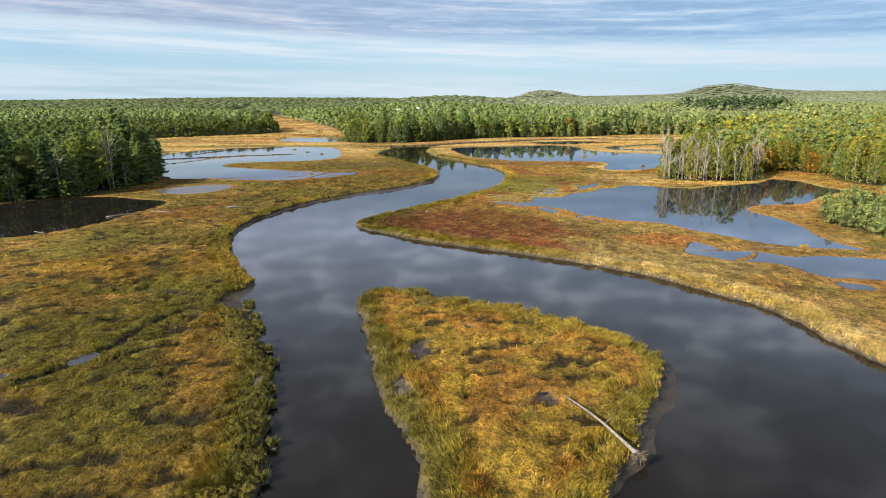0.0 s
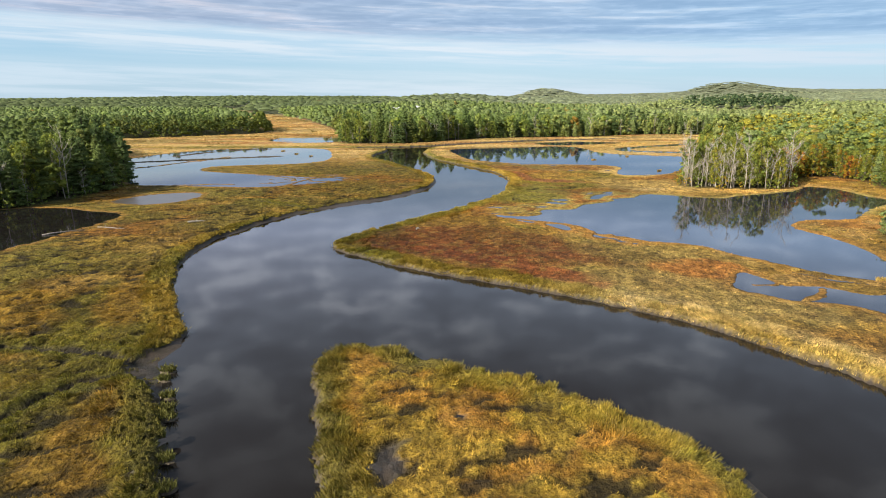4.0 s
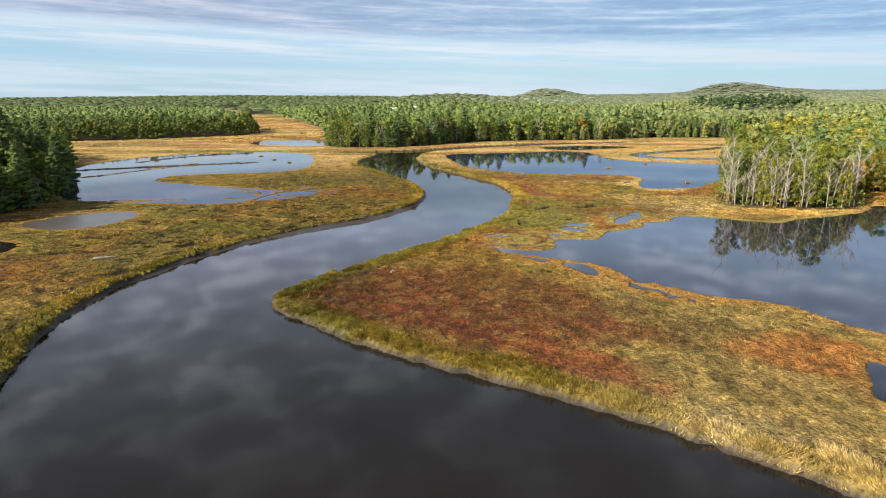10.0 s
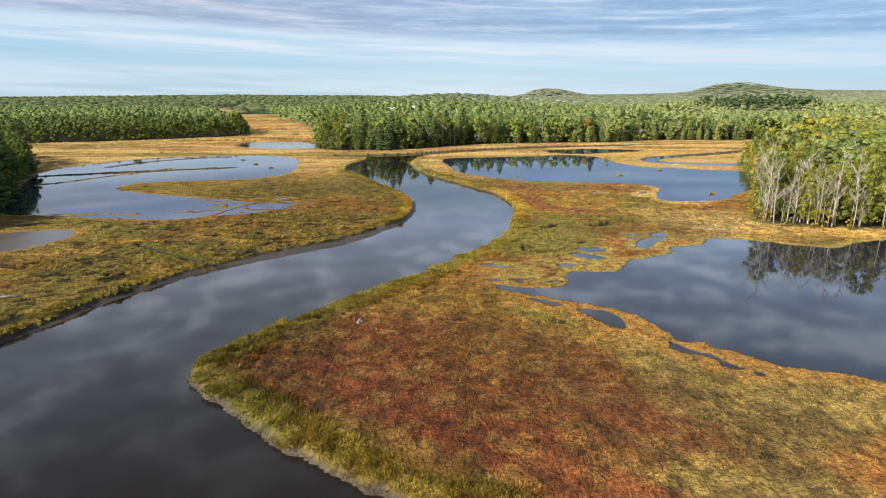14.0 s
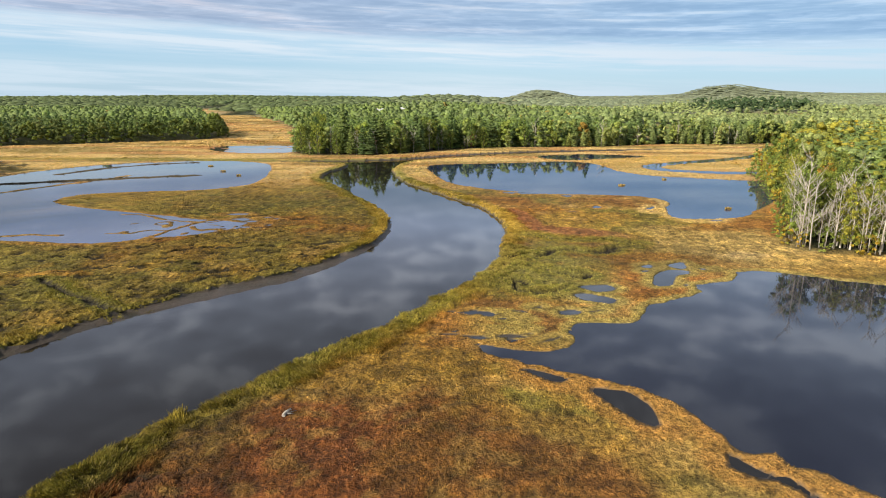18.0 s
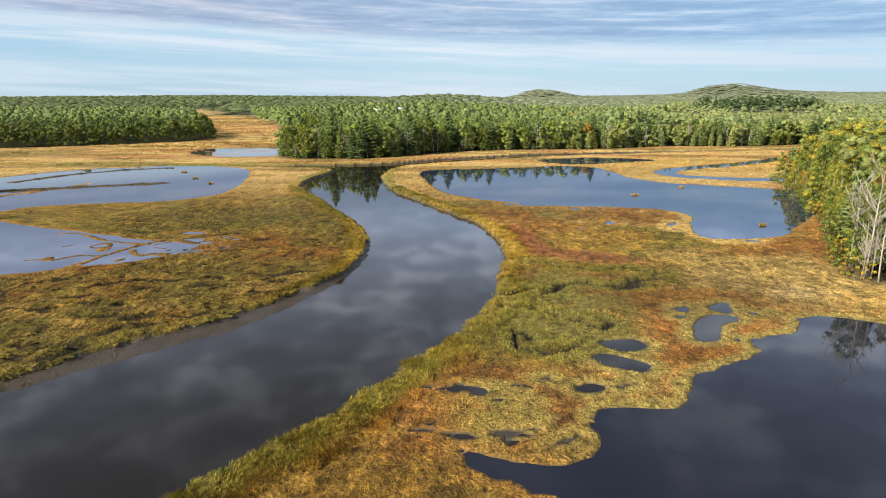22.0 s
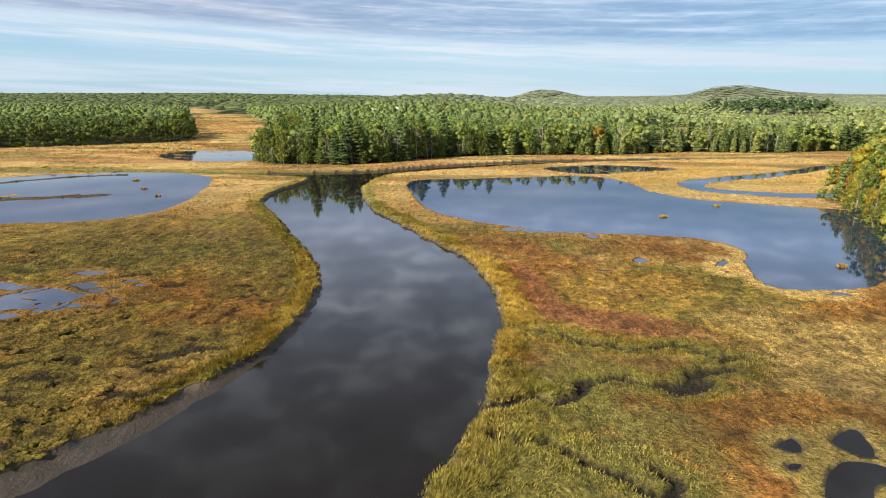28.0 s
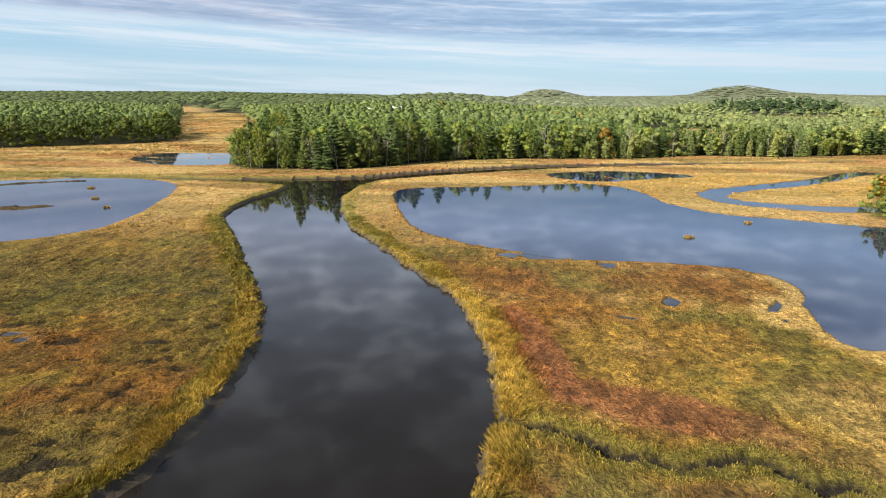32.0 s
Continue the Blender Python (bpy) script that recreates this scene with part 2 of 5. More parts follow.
FAR_BANK = [(-270, 407), (-180, 405), (-100, 401.5), (-70, 402.5), (-45, 406), (-26, 412), (-8, 428), (15, 444), (45, 458), (90, 470), (150, 482),
            (215, 494), (215, 490), (150, 476), (92, 462), (48, 449), (20, 433), (-5, 414)]
RIGHT_BANK = [(-21, 399), (-25.0, 372), (-22.5, 350.1), (-14.6, 323.5), (-3.3, 302.0), (3, 288), (11.3, 272.9), (15.6, 256.6), (16.9, 242.2),
              (16.9, 234.8), (15.1, 224.9), (13.9, 216.0), (10.4, 205.1), (7.2, 197.5), (2.0, 188.9), (-3.1, 179.5), (-9.2, 171.7),
              (-14.2, 164.5), (-19.5, 156.4), (-25.2, 147.5), (-26.9, 140.5), (-23.2, 135.6), (-16.6, 130.0), (-9.4, 124.4), (1.0, 118.2), (7.9, 114.6),
              (14.0, 110.6), (22.2, 106), (28.9, 101), (34.2, 96), (42.6, 85.1), (46.8, 76.7), (49, 64), (54, 40), (60, -60)]
RIVER = rounded(LEFT_BANK + FAR_BANK + RIGHT_BANK, 3)
ISLAND = rounded([(1, 28), (-2.1, 36.5), (-2.9, 40.3), (-5.1, 47.4), (-7.7, 54.2), (-10.6, 64.6), (-14.0, 75.3), (-15.6, 84), (-12.5, 88.5), (-8.0, 87.6), (1.4, 82.9),
                  (10.5, 78.1), (17.6, 72.4), (22.0, 68.2), (25.3, 62.2), (23.2, 53.8), (19.6, 48.1), (17.4, 42.9), (14.2, 39.3), (12.3, 36.0), (8, 26)], 4)

POND_LEFT = rounded([(-178, 330), (-168, 372), (-140, 392), (-112, 396), (-88, 384), (-77, 356), (-70, 318), (-80, 300), (-101, 295), (-116, 288), (-117.5, 276),
                     (-104, 266), (-82, 257.5), (-63, 249.8), (-52, 247), (-47, 240), (-54, 231), (-63, 227.5), (-72, 222.5), (-92, 224), (-108, 227), (-122, 231), (-143, 262), (-166, 300)])
POND_DARK = rounded([(-106, 123), (-100, 126.3), (-94.1, 135.9), (-92.2, 150.9), (-91, 171), (-104.7, 177.7), (-119.4, 182.5), (-132.3, 177), (-142, 165), (-140, 135), (-122, 122)])
MUDFLAT = rounded([(-106, 192.0), (-103.5, 204), (-89.7, 211), (-83.8, 200), (-90.9, 187.7)])
POND_NOTCH = rounded([(-150, 465), (-153, 492), (-134, 499), (-108, 498), (-95, 478), (-93, 449), (-109.3, 441), (-128, 445)])
POND_RIGHT = rounded([(-9.5, 366), (-6.1, 380), (16.5, 386), (40.0, 392.2), (52.4, 397), (66, 391), (71, 376), (72.5, 357), (80, 343), (93, 336.5), (108, 329), (121, 322), (128, 300),
                      (104, 284.0), (89.7, 268.5), (80.1, 256.6), (68.5, 252.2), (61.5, 254.5), (62.6, 266), (67.1, 277.6), (65.1, 285.8), (56.0, 290.9), (35.4, 293.0), (21.8, 299.5), (6.7, 311), (-1.5, 328)])
POND_FAR = rounded([(44.6, 420.7), (53.4, 407), (66, 404), (80, 411), (103, 421.6), (94.1, 432), (72, 437), (55, 431)])
POND_BARS = [(80.0, 113.3), (75.6, 113.6), (70.9, 114.8), (66, 117.0), (62.2, 120.2), (59.2, 124.1), (56.0, 128.9), (52.5, 132.4), (50.7, 136.5), (47.2, 139.9), (42.4, 141.8), (38.5, 143.6), (36.9, 146.6), (34.4, 147.4),
                    (33.6, 149.2), (31.0, 149.9), (29.6, 153.6), (28.7, 156.4), (26.9, 159.0), (24.6, 160.9), (21.7, 162.8), (18.4, 164.3), (14.9, 166.5), (11.8, 168.0), (8.2, 171.6)]
POND_STEPS = [(11.7, 170.9), (14.6, 170.2), (18.9, 170.6), (20.4, 172.8), (21.2, 178.1), (24.0, 180.0), (28.5, 180.1), (30.9, 181.0), (33.0, 184.7), (34.6, 187.2), (40.2, 190.2), (43.8, 192.9), (45.0, 197.3), (50.4, 199.1), (53.2, 201.6), (55.4, 205.2)]
POND_HEAD = [(60.0, 205.5), (64.9, 203.3), (71.9, 198.9), (78.1, 198.2), (84.7, 202.4), (96.2, 206.5), (107.5, 213.4), (114.5, 222.0), (120.5, 215.0), (121.4, 202.4), (124.0, 190.2), (119.5, 188.0), (106.2, 177.4), (96.4, 166.4), (85.0, 165.5), (77.2, 158.2), (78.1, 151.0),
                    (80.3, 141.4), (78.6, 126.4), (78.2, 119.5)]
POND_BIG = rounded(POND_BARS + POND_STEPS + POND_HEAD, 3)
PANNE = rounded([(45.4, 113.4), (48.3, 119.2), (50.4, 120.2), (51.6, 116.3), (53.2, 112.4), (58.6, 112.0), (62.9, 108.6), (71.4, 108.0), (80, 105), (79, 92), (70.2, 92.4), (65.2, 94.2), (60.9, 95.4), (59.4, 101.1), (55.7, 103.8), (50.4, 105.7), (46.9, 108.3), (44.8, 110.8)], 3)
# irregular salt pools and the channels behind the pond's grassy bars
BAR_POOLS = (
    [(13.2, 165.6), (17.0, 163.8), (18.5, 162.5), (17.2, 161.6), (15.0, 163.2)],
    [(20.2, 160.6), (23.4, 160.4), (24.8, 159.1), (25.7, 156.4), (25.5, 153.2), (24.3, 153.3), (23.0, 154.8), (21.5, 157.0)],
    [(30.0, 149.6), (31.1, 147.8), (32.2, 146.6), (33.6, 146.2), (33.9, 145.2), (34.2, 143.7), (35.1, 142.7), (35.6, 141.6), (33.2, 142.2), (33.2, 143.6), (32.0, 145.5), (30.4, 146.1), (29.0, 147.5)],
    [(35.6, 140.9), (36.8, 141.2), (37.4, 140.5), (36.2, 139.8)],
)
MEADOW_POOLS = (
    [(25.7, 195.8), (28.5, 197.0), (30.9, 196.4), (31.5, 194.4), (30.0, 193.2), (27.4, 193.2)],
    [(23.9, 191.8), (26.0, 192.4), (28.2, 191.4), (30.4, 189.5), (29.3, 187.5), (27.2, 187.9), (24.9, 189.2)],
    [(40.5, 203.4), (44.1, 206.1), (47.0, 205.2), (45.9, 203.2), (43.7, 202.1), (41.2, 197.1), (38.3, 196.1), (38.1, 198.0)],
    [(44.3, 209.0), (47.8, 211.2), (48.2, 209.6), (46.7, 206.4), (45.2, 206.9)],
    [(38.8, 208.2), (41.3, 209.5), (41.6, 207.5), (40.2, 206.9)],
    [(38.0, 204.7), (39.2, 205.6), (40.2, 205.8), (39.4, 204.4)],
    [(20.5, 183.8), (22.5, 184.8), (24.1, 183.9), (22.9, 182.6), (21.2, 182.5)],
    [(24.6, 183.8), (27.2, 185.2), (26.2, 183.9)],
    [(9.3, 182.7), (10.4, 183.6), (11.5, 182.4), (10.5, 181.2)],
    [(11.5, 180.9), (13.2, 181.4), (12.6, 180.3)],
    [(16.4, 172.6), (17.9, 174.0), (19.6, 175.0), (18.0, 173.1)],
    [(17.0, 185.7), (18.5, 186.2), (18.2, 185.2)],
)
FAR_POOLS = (
    [(19.4, 295.7), (22.8, 297.2), (24.2, 294.6), (22.0, 293.4)],
    [(24.6, 296.8), (33.0, 295.8), (32.2, 292.9), (25.0, 293.0)],
    [(37.4, 289.6), (39.7, 290.6), (41.7, 289.2), (39.2, 287.4)],
    [(43.0, 269.8), (45.1, 271.6), (46.1, 269.4), (44.0, 267.4)],
    [(34.2, 263.6), (37.4, 262.6), (37.0, 261.4)],
    [(57.0, 266.6), (60.1, 270.4), (60.6, 269.4), (58.2, 265.8)],
    [(56.8, 262.6), (58.4, 263.2), (57.6, 261.6)],
    [(57.2, 120.6), (58.6, 119.6), (60.2, 118.2), (58.4, 118.6)],
    [(60.2, 117.2), (65.0, 114.4), (66.4, 113.2), (61.4, 115.4)],
    [(61.6, 92.0), (65.4, 90.8), (66.0, 87.6), (61.6, 88.2)],
)
POOL_SHAPES = [rounded(p, 3) for p in BAR_POOLS + MEADOW_POOLS + FAR_POOLS]
OXBOW = [(185, 441), (170, 434), (152, 417.5), (129.4, 402), (112, 392), (97, 382), (91, 371), (95, 360), (108, 353.5), (122, 351), (136, 353), (150, 359)]
POOLS = [(49.9, 206.7, 0.9, 0.5), (43.0, 197.2, 0.6, 0.5), (-44.3, 59.4, 0.9, 1.2), (-50.5, 54.8, 0.8, 0.8),
         (-24.6, 66.5, 0.6, 1.0), (1.2, 70.8, 0.6, 0.7), (9.3, 52.2, 0.9, 0.45), (-56, 244, 4.2, 2.6), (-50.5, 239, 2.3, 2.0), (-46, 246.5, 1.6, 1.0), (-59, 236, 4.5, 1.6),
         (-41.5, 250, 1.2, 1.2), (-66, 241, 4, 1.8), (70, 250.5, 2.2, 0.8), (-53.5, 256.0, 2.6, 1.2), (-49.5, 249.5, 2.4, 1.4), (-44.2, 252.0, 1.2, 0.9)]
CREEKS = [([(16.4, 235.4), (18.9, 234.1), (21.3, 233.5), (23.7, 232.5), (25.6, 231.6), (26.5, 229.8), (29.0, 229.2), (31.0, 228.1), (33.4, 228.5), (36.2, 229.3), (38.8, 229.2), (39.9, 227.8), (41.4, 226.2), (41.9, 225.3)], 0.34),
          ([(42.4, 225.5), (43.6, 226.2), (45.1, 226.2)], 0.25), ([(37.0, 221.8), (39.8, 222.8), (41.1, 223.0), (42.4, 222.5)], 0.4),
          ([(13.8, 213.6), (15.4, 214.4), (16.6, 214.9), (18.3, 215.8), (20.3, 214.9), (21.5, 215.8), (23.5, 216.6), (24.3, 217.7), (24.6, 219.6), (25.9, 219.6), (27.9, 220.6), (29.3, 220.4), (30.4, 219.2), (31.7, 218.8), (33.5, 218.4), (34.9, 218.4), (36.9, 219.6), (38.0, 219.8)], 0.42),
          ([(34.0, 218.1), (35.6, 218.6), (37.2, 219.7)], 0.8),
          ([(14.0, 209.0), (15.8, 208.0), (19.9, 207.6), (21.9, 205.2), (24.5, 203.4), (26.7, 200.9), (28.6, 202.6), (27.6, 204.5)], 0.28),
          ([(15.1, 199.6), (15.4, 194.1), (17.1, 192.4), (20.5, 192.6), (23.4, 194.4)], 0.18), ([(15.0, 199.0), (17.4, 198.4), (17.0, 196.2)], 0.2),
          ([(-40.5, 182.0), (-46.6, 184.5), (-51.4, 187.9), (-56.1, 190.8), (-60.8, 194.3), (-65.4, 197.4)], 0.3),
          ([(-57.0, 86.2), (-44.1, 85.0), (-35.9, 82.2), (-33.0, 81)], 0.4),
          ([(-47.9, 54.0), (-44.2, 59.3), (-42.9, 65.3), (-42.6, 70.2), (-40.3, 77.0), (-33.6, 80.2)], 0.35)]
SPITS = [([(-175, 300), (-158, 313), (-138, 322), (-120, 331), (-102, 338)], 3.2), ([(-160, 340), (-154, 362), (-140, 380), (-124, 388)], 2.0), ([(-150, 283), (-145, 293), (-138, 311), (-132, 323), (-129, 337)], 1.6),
         ([(-106, 228), (-97, 228.4), (-91.6, 230.2), (-84, 230)], 0.7),
         ([(-66.5, 219.8), (-64.1, 224.9), (-62.9, 229.1), (-62.0, 234.3), (-59.6, 244.9), (-55.2, 248.9)], 0.6), ([(-84.6, 254.8), (-78.3, 254.4), (-70.3, 248.5), (-65.8, 247.1), (-58.1, 245.0)], 0.55), ([(-62, 235), (-66.8, 235.5), (-69.6, 232.7), (-74.7, 232.0)], 0.5),
         ([(-60.2, 222), (-57, 226.6), (-52, 231), (-49, 236)], 0.5), ([(-59, 240), (-54, 236), (-51, 243)], 0.5),
         ([(-146, 474), (-128, 471), (-108, 475)], 1.2), ([(-132, 489), (-112, 486), (-98, 480)], 1.2), ([(-138, 458), (-120, 455)], 1.0),
         ([(52, 105.5), (56, 108.0), (58, 110.5)], 0.5), ([(52.5, 118.2), (55, 114.6), (53.8, 112.5)], 0.5), ([(48, 112.6), (50.8, 112.4), (52.4, 113.2)], 0.3), ([(46, 403.5), (60, 401.5), (74, 396.0), (78, 384)], 1.0), ([(60, 436), (66, 424), (74, 404)], 0.5)]


def wild(x, y, size, seed):
    """Smooth noise from 0 to 1 over the plan."""
    u, v = x / size, y / size
    i, j = np.floor(u), np.floor(v)
    u, v = u - i, v - j
    u, v = u * u * (3 - 2 * u), v * v * (3 - 2 * v)

    def dot(a, b):
        h = np.sin(a * 127.1 + b * 311.7 + seed * 74.7) * 43758.5453
        return h - np.floor(h)
    return (dot(i, j) * (1 - u) + dot(i + 1, j) * u) * (1 - v) + (dot(i, j + 1) * (1 - u) + dot(i + 1, j + 1) * u) * v


def wilder(x, y, size, seed, octaves=4):
    total, gain, norm = 0, 1.0, 0
    for k in range(octaves):
        total, norm = total + gain * wild(x, y, size / 2 ** k, seed + 17 * k), norm + gain
        gain *= 0.55
    return total / norm


def off_line(line, x, y, reach=25.0, closed=False):
    """How far points lie from a line; below zero inside a closed one."""
    out = np.full(x.shape, float(reach))
    near = (x > line[:, 0].min() - reach) & (x < line[:, 0].max() + reach) & (y > line[:, 1].min() - reach) & (y < line[:, 1].max() + reach)
    px, py = x[near], y[near]
    best, inside = np.full(px.shape, float(reach) ** 2), np.zeros(px.shape, bool)
    ends = np.roll(line, -1, 0) if closed else line[1:]
    for (ax, ay), (bx, by) in zip(line, ends):
        dx, dy = bx - ax, by - ay
        u = np.clip(((px - ax) * dx + (py - ay) * dy) / (dx * dx + dy * dy + 1e-9), 0, 1)
        best = np.minimum(best, (px - ax - u * dx) ** 2 + (py - ay - u * dy) ** 2)
        if closed:
            inside ^= ((ay > py) != (by > py)) & (px < dx * (py - ay) / (dy + 1e-12) + ax)
    d = np.sqrt(best)
    out[near] = np.where(inside, -d, d)
    return out


def step(a, b, v):
    u = np.clip((v - a) / (b - a), 0, 1)
    return u * u * (3 - 2 * u)


def blob(x, y, cx, cy, rx, ry, turn=0.0):
    c, s = math.cos(radians(turn)), math.sin(radians(turn))
    u, v = (x - cx) * c + (y - cy) * s, -(x - cx) * s + (y - cy) * c
    return np.sqrt((u / rx) ** 2 + (v / ry) ** 2)


FOREST_MID = rounded([(-90, 436), (-62, 428), (-38, 431), (-20, 445), (-5, 462), (16, 476), (40, 482), (75, 488), (103, 492), (128, 507), (150, 512), (190, 509), (250, 530), (420, 560), (700, 600),
                      (1500, 700), (4800, 1500), (4800, 4900), (-900, 4900), (-640, 1700), (-420, 1310), (-255, 930), (-150, 660), (-103, 500)], 2)
FOREST_LEFT = rounded([(-196, 612), (-190, 570), (-222, 535), (-255, 512), (-330, 480), (-420, 440), (-1200, 420), (-4800, 900), (-4800, 4900), (-1100, 4900), (-760, 1700), (-530, 1310), (-340, 900), (-235, 690)], 2)
FOREST_NEAR = rounded([(-136, 252), (-124, 232), (-121, 208), (-123, 188), (-133, 176), (-145, 168), (-170, 150), (-220, 90), (-420, 0), (-420, 420), (-330, 400), (-240, 378), (-186, 330), (-158, 284)], 2)
GROVE = rounded([(73.5, 223), (84, 217), (95, 214.5), (106, 215.5), (111, 222), (119, 238), (132, 246), (140, 236), (136, 208), (150, 190), (180, 180), (300, 170), (420, 330), (420, 520), (260, 500), (200, 440), (150, 384), (121, 346), (119, 334), (106, 303), (97, 274), (82, 244)], 2)
SHRUBS = rounded([(91, 150), (88, 136), (91, 124), (104, 112), (135, 110), (140, 150), (112, 168)], 3)


def relief(x, y):
    """Broad lie of the land far from the river: low woods and hills."""
    d = np.hypot(x, y - 180)
    away = step(850, 2700, d)
    h = away * (5 + 15 * wilder(x, y, 900, 5, 3) + 20 * step(700, 2500, x))
    h += 48 * np.exp(-blob(x, y, 1730, 4080, 230, 400) ** 4) + 22 * np.exp(-blob(x, y, 1850, 4080, 420, 400) ** 2) + 30 * np.exp(-blob(x, y, 2700, 4200, 1500, 500) ** 2) + 13 * np.exp(-blob(x, y, -80, 1000, 170, 120) ** 2)
    h += 66 * np.exp(-blob(x, y, 500, 4000, 170, 400) ** 2) + 20 * np.exp(-blob(x, y, 900, 4200, 700, 400) ** 2) + 23 * np.exp(-blob(x, y, -60, 2050, 260, 260) ** 2)
    h += (16 + 22 * wilder(x, y, 520, 6, 3)) * np.exp(-blob(x, y, -1700, 2900, 1900, 620) ** 2)
    h += 14 * np.exp(-blob(x, y, 515, 1215, 170, 75) ** 4)
    h += 7 * step(20, 160, -off_line(GROVE, x, y, 200, True)) * step(250, 320, x)
    return h * (1 - 0.75 * np.exp(-blob(x, y, -420, 1250, 170, 700, 20) ** 2))


def lay_of_land(x, y):
    """Height, distances to river and ponds, and wetness over the plan."""
    wx = x + 1.5 * (wilder(x, y, 7, 1, 3) - 0.5) + 0.8 * (wild(x, y, 1.6, 2) - 0.5)
    wy = y + 1.5 * (wilder(x, y, 7, 3, 3) - 0.5) + 0.8 * (wild(x, y, 1.6, 4) - 0.5)
    river = np.maximum(off_line(RIVER, wx, wy, 25, True), -off_line(ISLAND, wx, wy, 25, True))
    pond = np.full(x.shape, 25.0)
    for p in (POND_LEFT, POND_DARK, MUDFLAT, POND_NOTCH, POND_RIGHT, POND_FAR, POND_BIG, PANNE):
        pond = np.minimum(pond, off_line(p, wx, wy, 25, True))
    pond = np.minimum(pond, off_line(rounded(OXBOW, 4, False), wx, wy) - 4.2)
    for p in POOL_SHAPES:
        pond = np.minimum(pond, off_line(p, 0.55 * x + 0.45 * wx, 0.55 * y + 0.45 * wy, 4, True))
    for cx, cy, rx, ry in POOLS:
        pond = np.minimum(pond, (blob(wx, wy, cx, cy, rx, ry) - 1.1 + 0.75 * (wilder(x, y, 2.6, cx, 2) - 0.5)) * min(rx, ry))
    for line, half in SPITS:
        pond = np.maximum(pond, half * (0.55 + 0.9 * wild(x, y, 4, 8)) - off_line(rounded(line, 4, False), wx, wy))
    # a net of low ridges where the left pond drains, and shallow troughs near the river
    web = np.abs(wilder(x, y, 7.5, 51, 2) - 0.5)
    pond = np.where((blob(x, y, -59, 239.5, 17, 10) < 1) & (pond < 2), np.maximum(pond, (0.03 - web) * 14), pond)
    pond = np.where((blob(x, y, -49, 243, 9, 6) < 1), np.minimum(pond, (0.42 - wilder(x, y, 3.0, 52, 2)) * 5 + 0.3), pond)
    pond = np.where((blob(x, y, 10, 179, 8, 6.5) < 1), np.minimum(pond, (wilder(x - y, 3.6 * y + x, 5.0, 53, 2) - 0.3) * 4), pond)
    creek = np.full(x.shape, 25.0)
    for line, half in CREEKS:
        creek = np.minimum(creek, off_line(rounded(line, 5, False), wx, wy) - half * (0.75 + 0.9 * wild(x, y, 5, 9)))
    # mud shelves below some banks
    shelf = np.maximum.reduce([np.exp(-blob(x, y, -31, 198, 34, 10, 45) ** 2) * 3.6, np.exp(-blob(x, y, -13, 238, 7, 16) ** 2) * 1.0, np.exp(-blob(x, y, 21, 50, 6, 20, -20) ** 2) * 1.5,
                               np.exp(-blob(x, y, -35, 82, 5, 6) ** 2) * 4.5, np.exp(-blob(x, y, 40, 440, 70, 16, 25) ** 2) * 6, np.exp(-blob(x, y, -52, 158, 8, 30) ** 2) * 1.4, np.exp(-blob(x, y, 12, 112, 42, 6, -37) ** 2) * 0.35])
    z = 0.10 * (wilder(x, y, 3.2, 11, 3) - 0.5) + 0.16 * (wilder(x, y, 22, 12, 2) - 0.5)
    lump = np.abs(2 * wilder(x, y, 1.9, 61, 2) - 1) ** 0.7
    z = z + (lump - 0.55) * (0.20 + 0.42 * wilder(x, y, 18, 62, 2)) * (1 + 0.7 * step(-8, -18, x) + 0.6 * step(95, 85, y) * step(-20, -14, x) * step(30, 25, x)) * step(0.6, 2.2, pond) * step(110, 90, np.abs(x)) * step(340, 290, y)
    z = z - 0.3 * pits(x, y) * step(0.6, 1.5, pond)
    rise = -0.9 + 0.35 * np.clip(river / np.maximum(shelf, 0.2), 0, 1) * np.minimum(shelf, 1) + 1.0 * step(0.0, 0.55, river - shelf)
    z = np.where(river < shelf + 0.6, np.minimum(z, rise), z)
    z = np.where(river < 0, np.maximum(-0.9 + 0.22 * river, -2.4), z)
    dry = river > 0
    z = np.where(dry & (pond < 1.0), np.minimum(z, -0.1 + 0.16 * np.maximum(pond, -3)), z)
    z = np.where(dry & (creek < 0.7), np.minimum(z, -0.78 + 1.3 * np.clip(creek + 0.05, -0.05, 0.7)), z)
    wet = np.maximum(step(shelf + 0.5, shelf + 0.2, river), step(0.02, -0.18, pond))
    for cx, cy, rx, ry in ((-4.6, 63, 1.5, 5.0), (-5.5, 54.5, 1.1, 3.2), (9.6, 51.2, 1.5, 0.9), (-25.5, 62, 0.7, 1.6), (-22.0, 54, 0.6, 1.5)):
        wet = np.maximum(wet, step(1.0, 0.75, blob(wx, wy, cx, cy, rx, ry) + 1.3 * (wilder(x, y, 2.4, 54, 3) - 0.5)))
    return z + relief(x, y), river, pond, creek, wet


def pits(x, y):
    """Dark hollows between the tussocks of the near marsh and the island, shaded by colour."""
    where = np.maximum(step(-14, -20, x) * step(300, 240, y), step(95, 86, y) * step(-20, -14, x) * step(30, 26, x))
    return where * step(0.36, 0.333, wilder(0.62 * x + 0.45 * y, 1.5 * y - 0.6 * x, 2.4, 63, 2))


def sward(x, y):
    """Where the fine close grass of the island and the first stretch of the left bank grows."""
    return np.maximum(step(-12, -15, x) * step(125, 95, y) + 0.5 * step(118, 126, y) * step(270, 255, y), step(100, 92, y) * step(-20, -16, x) * step(30, 27, x))


def put_colour(col, w, rgb):
    w = np.clip(w, 0, 1)[..., None]
    return col * (1 - w) + np.array(rgb) * w


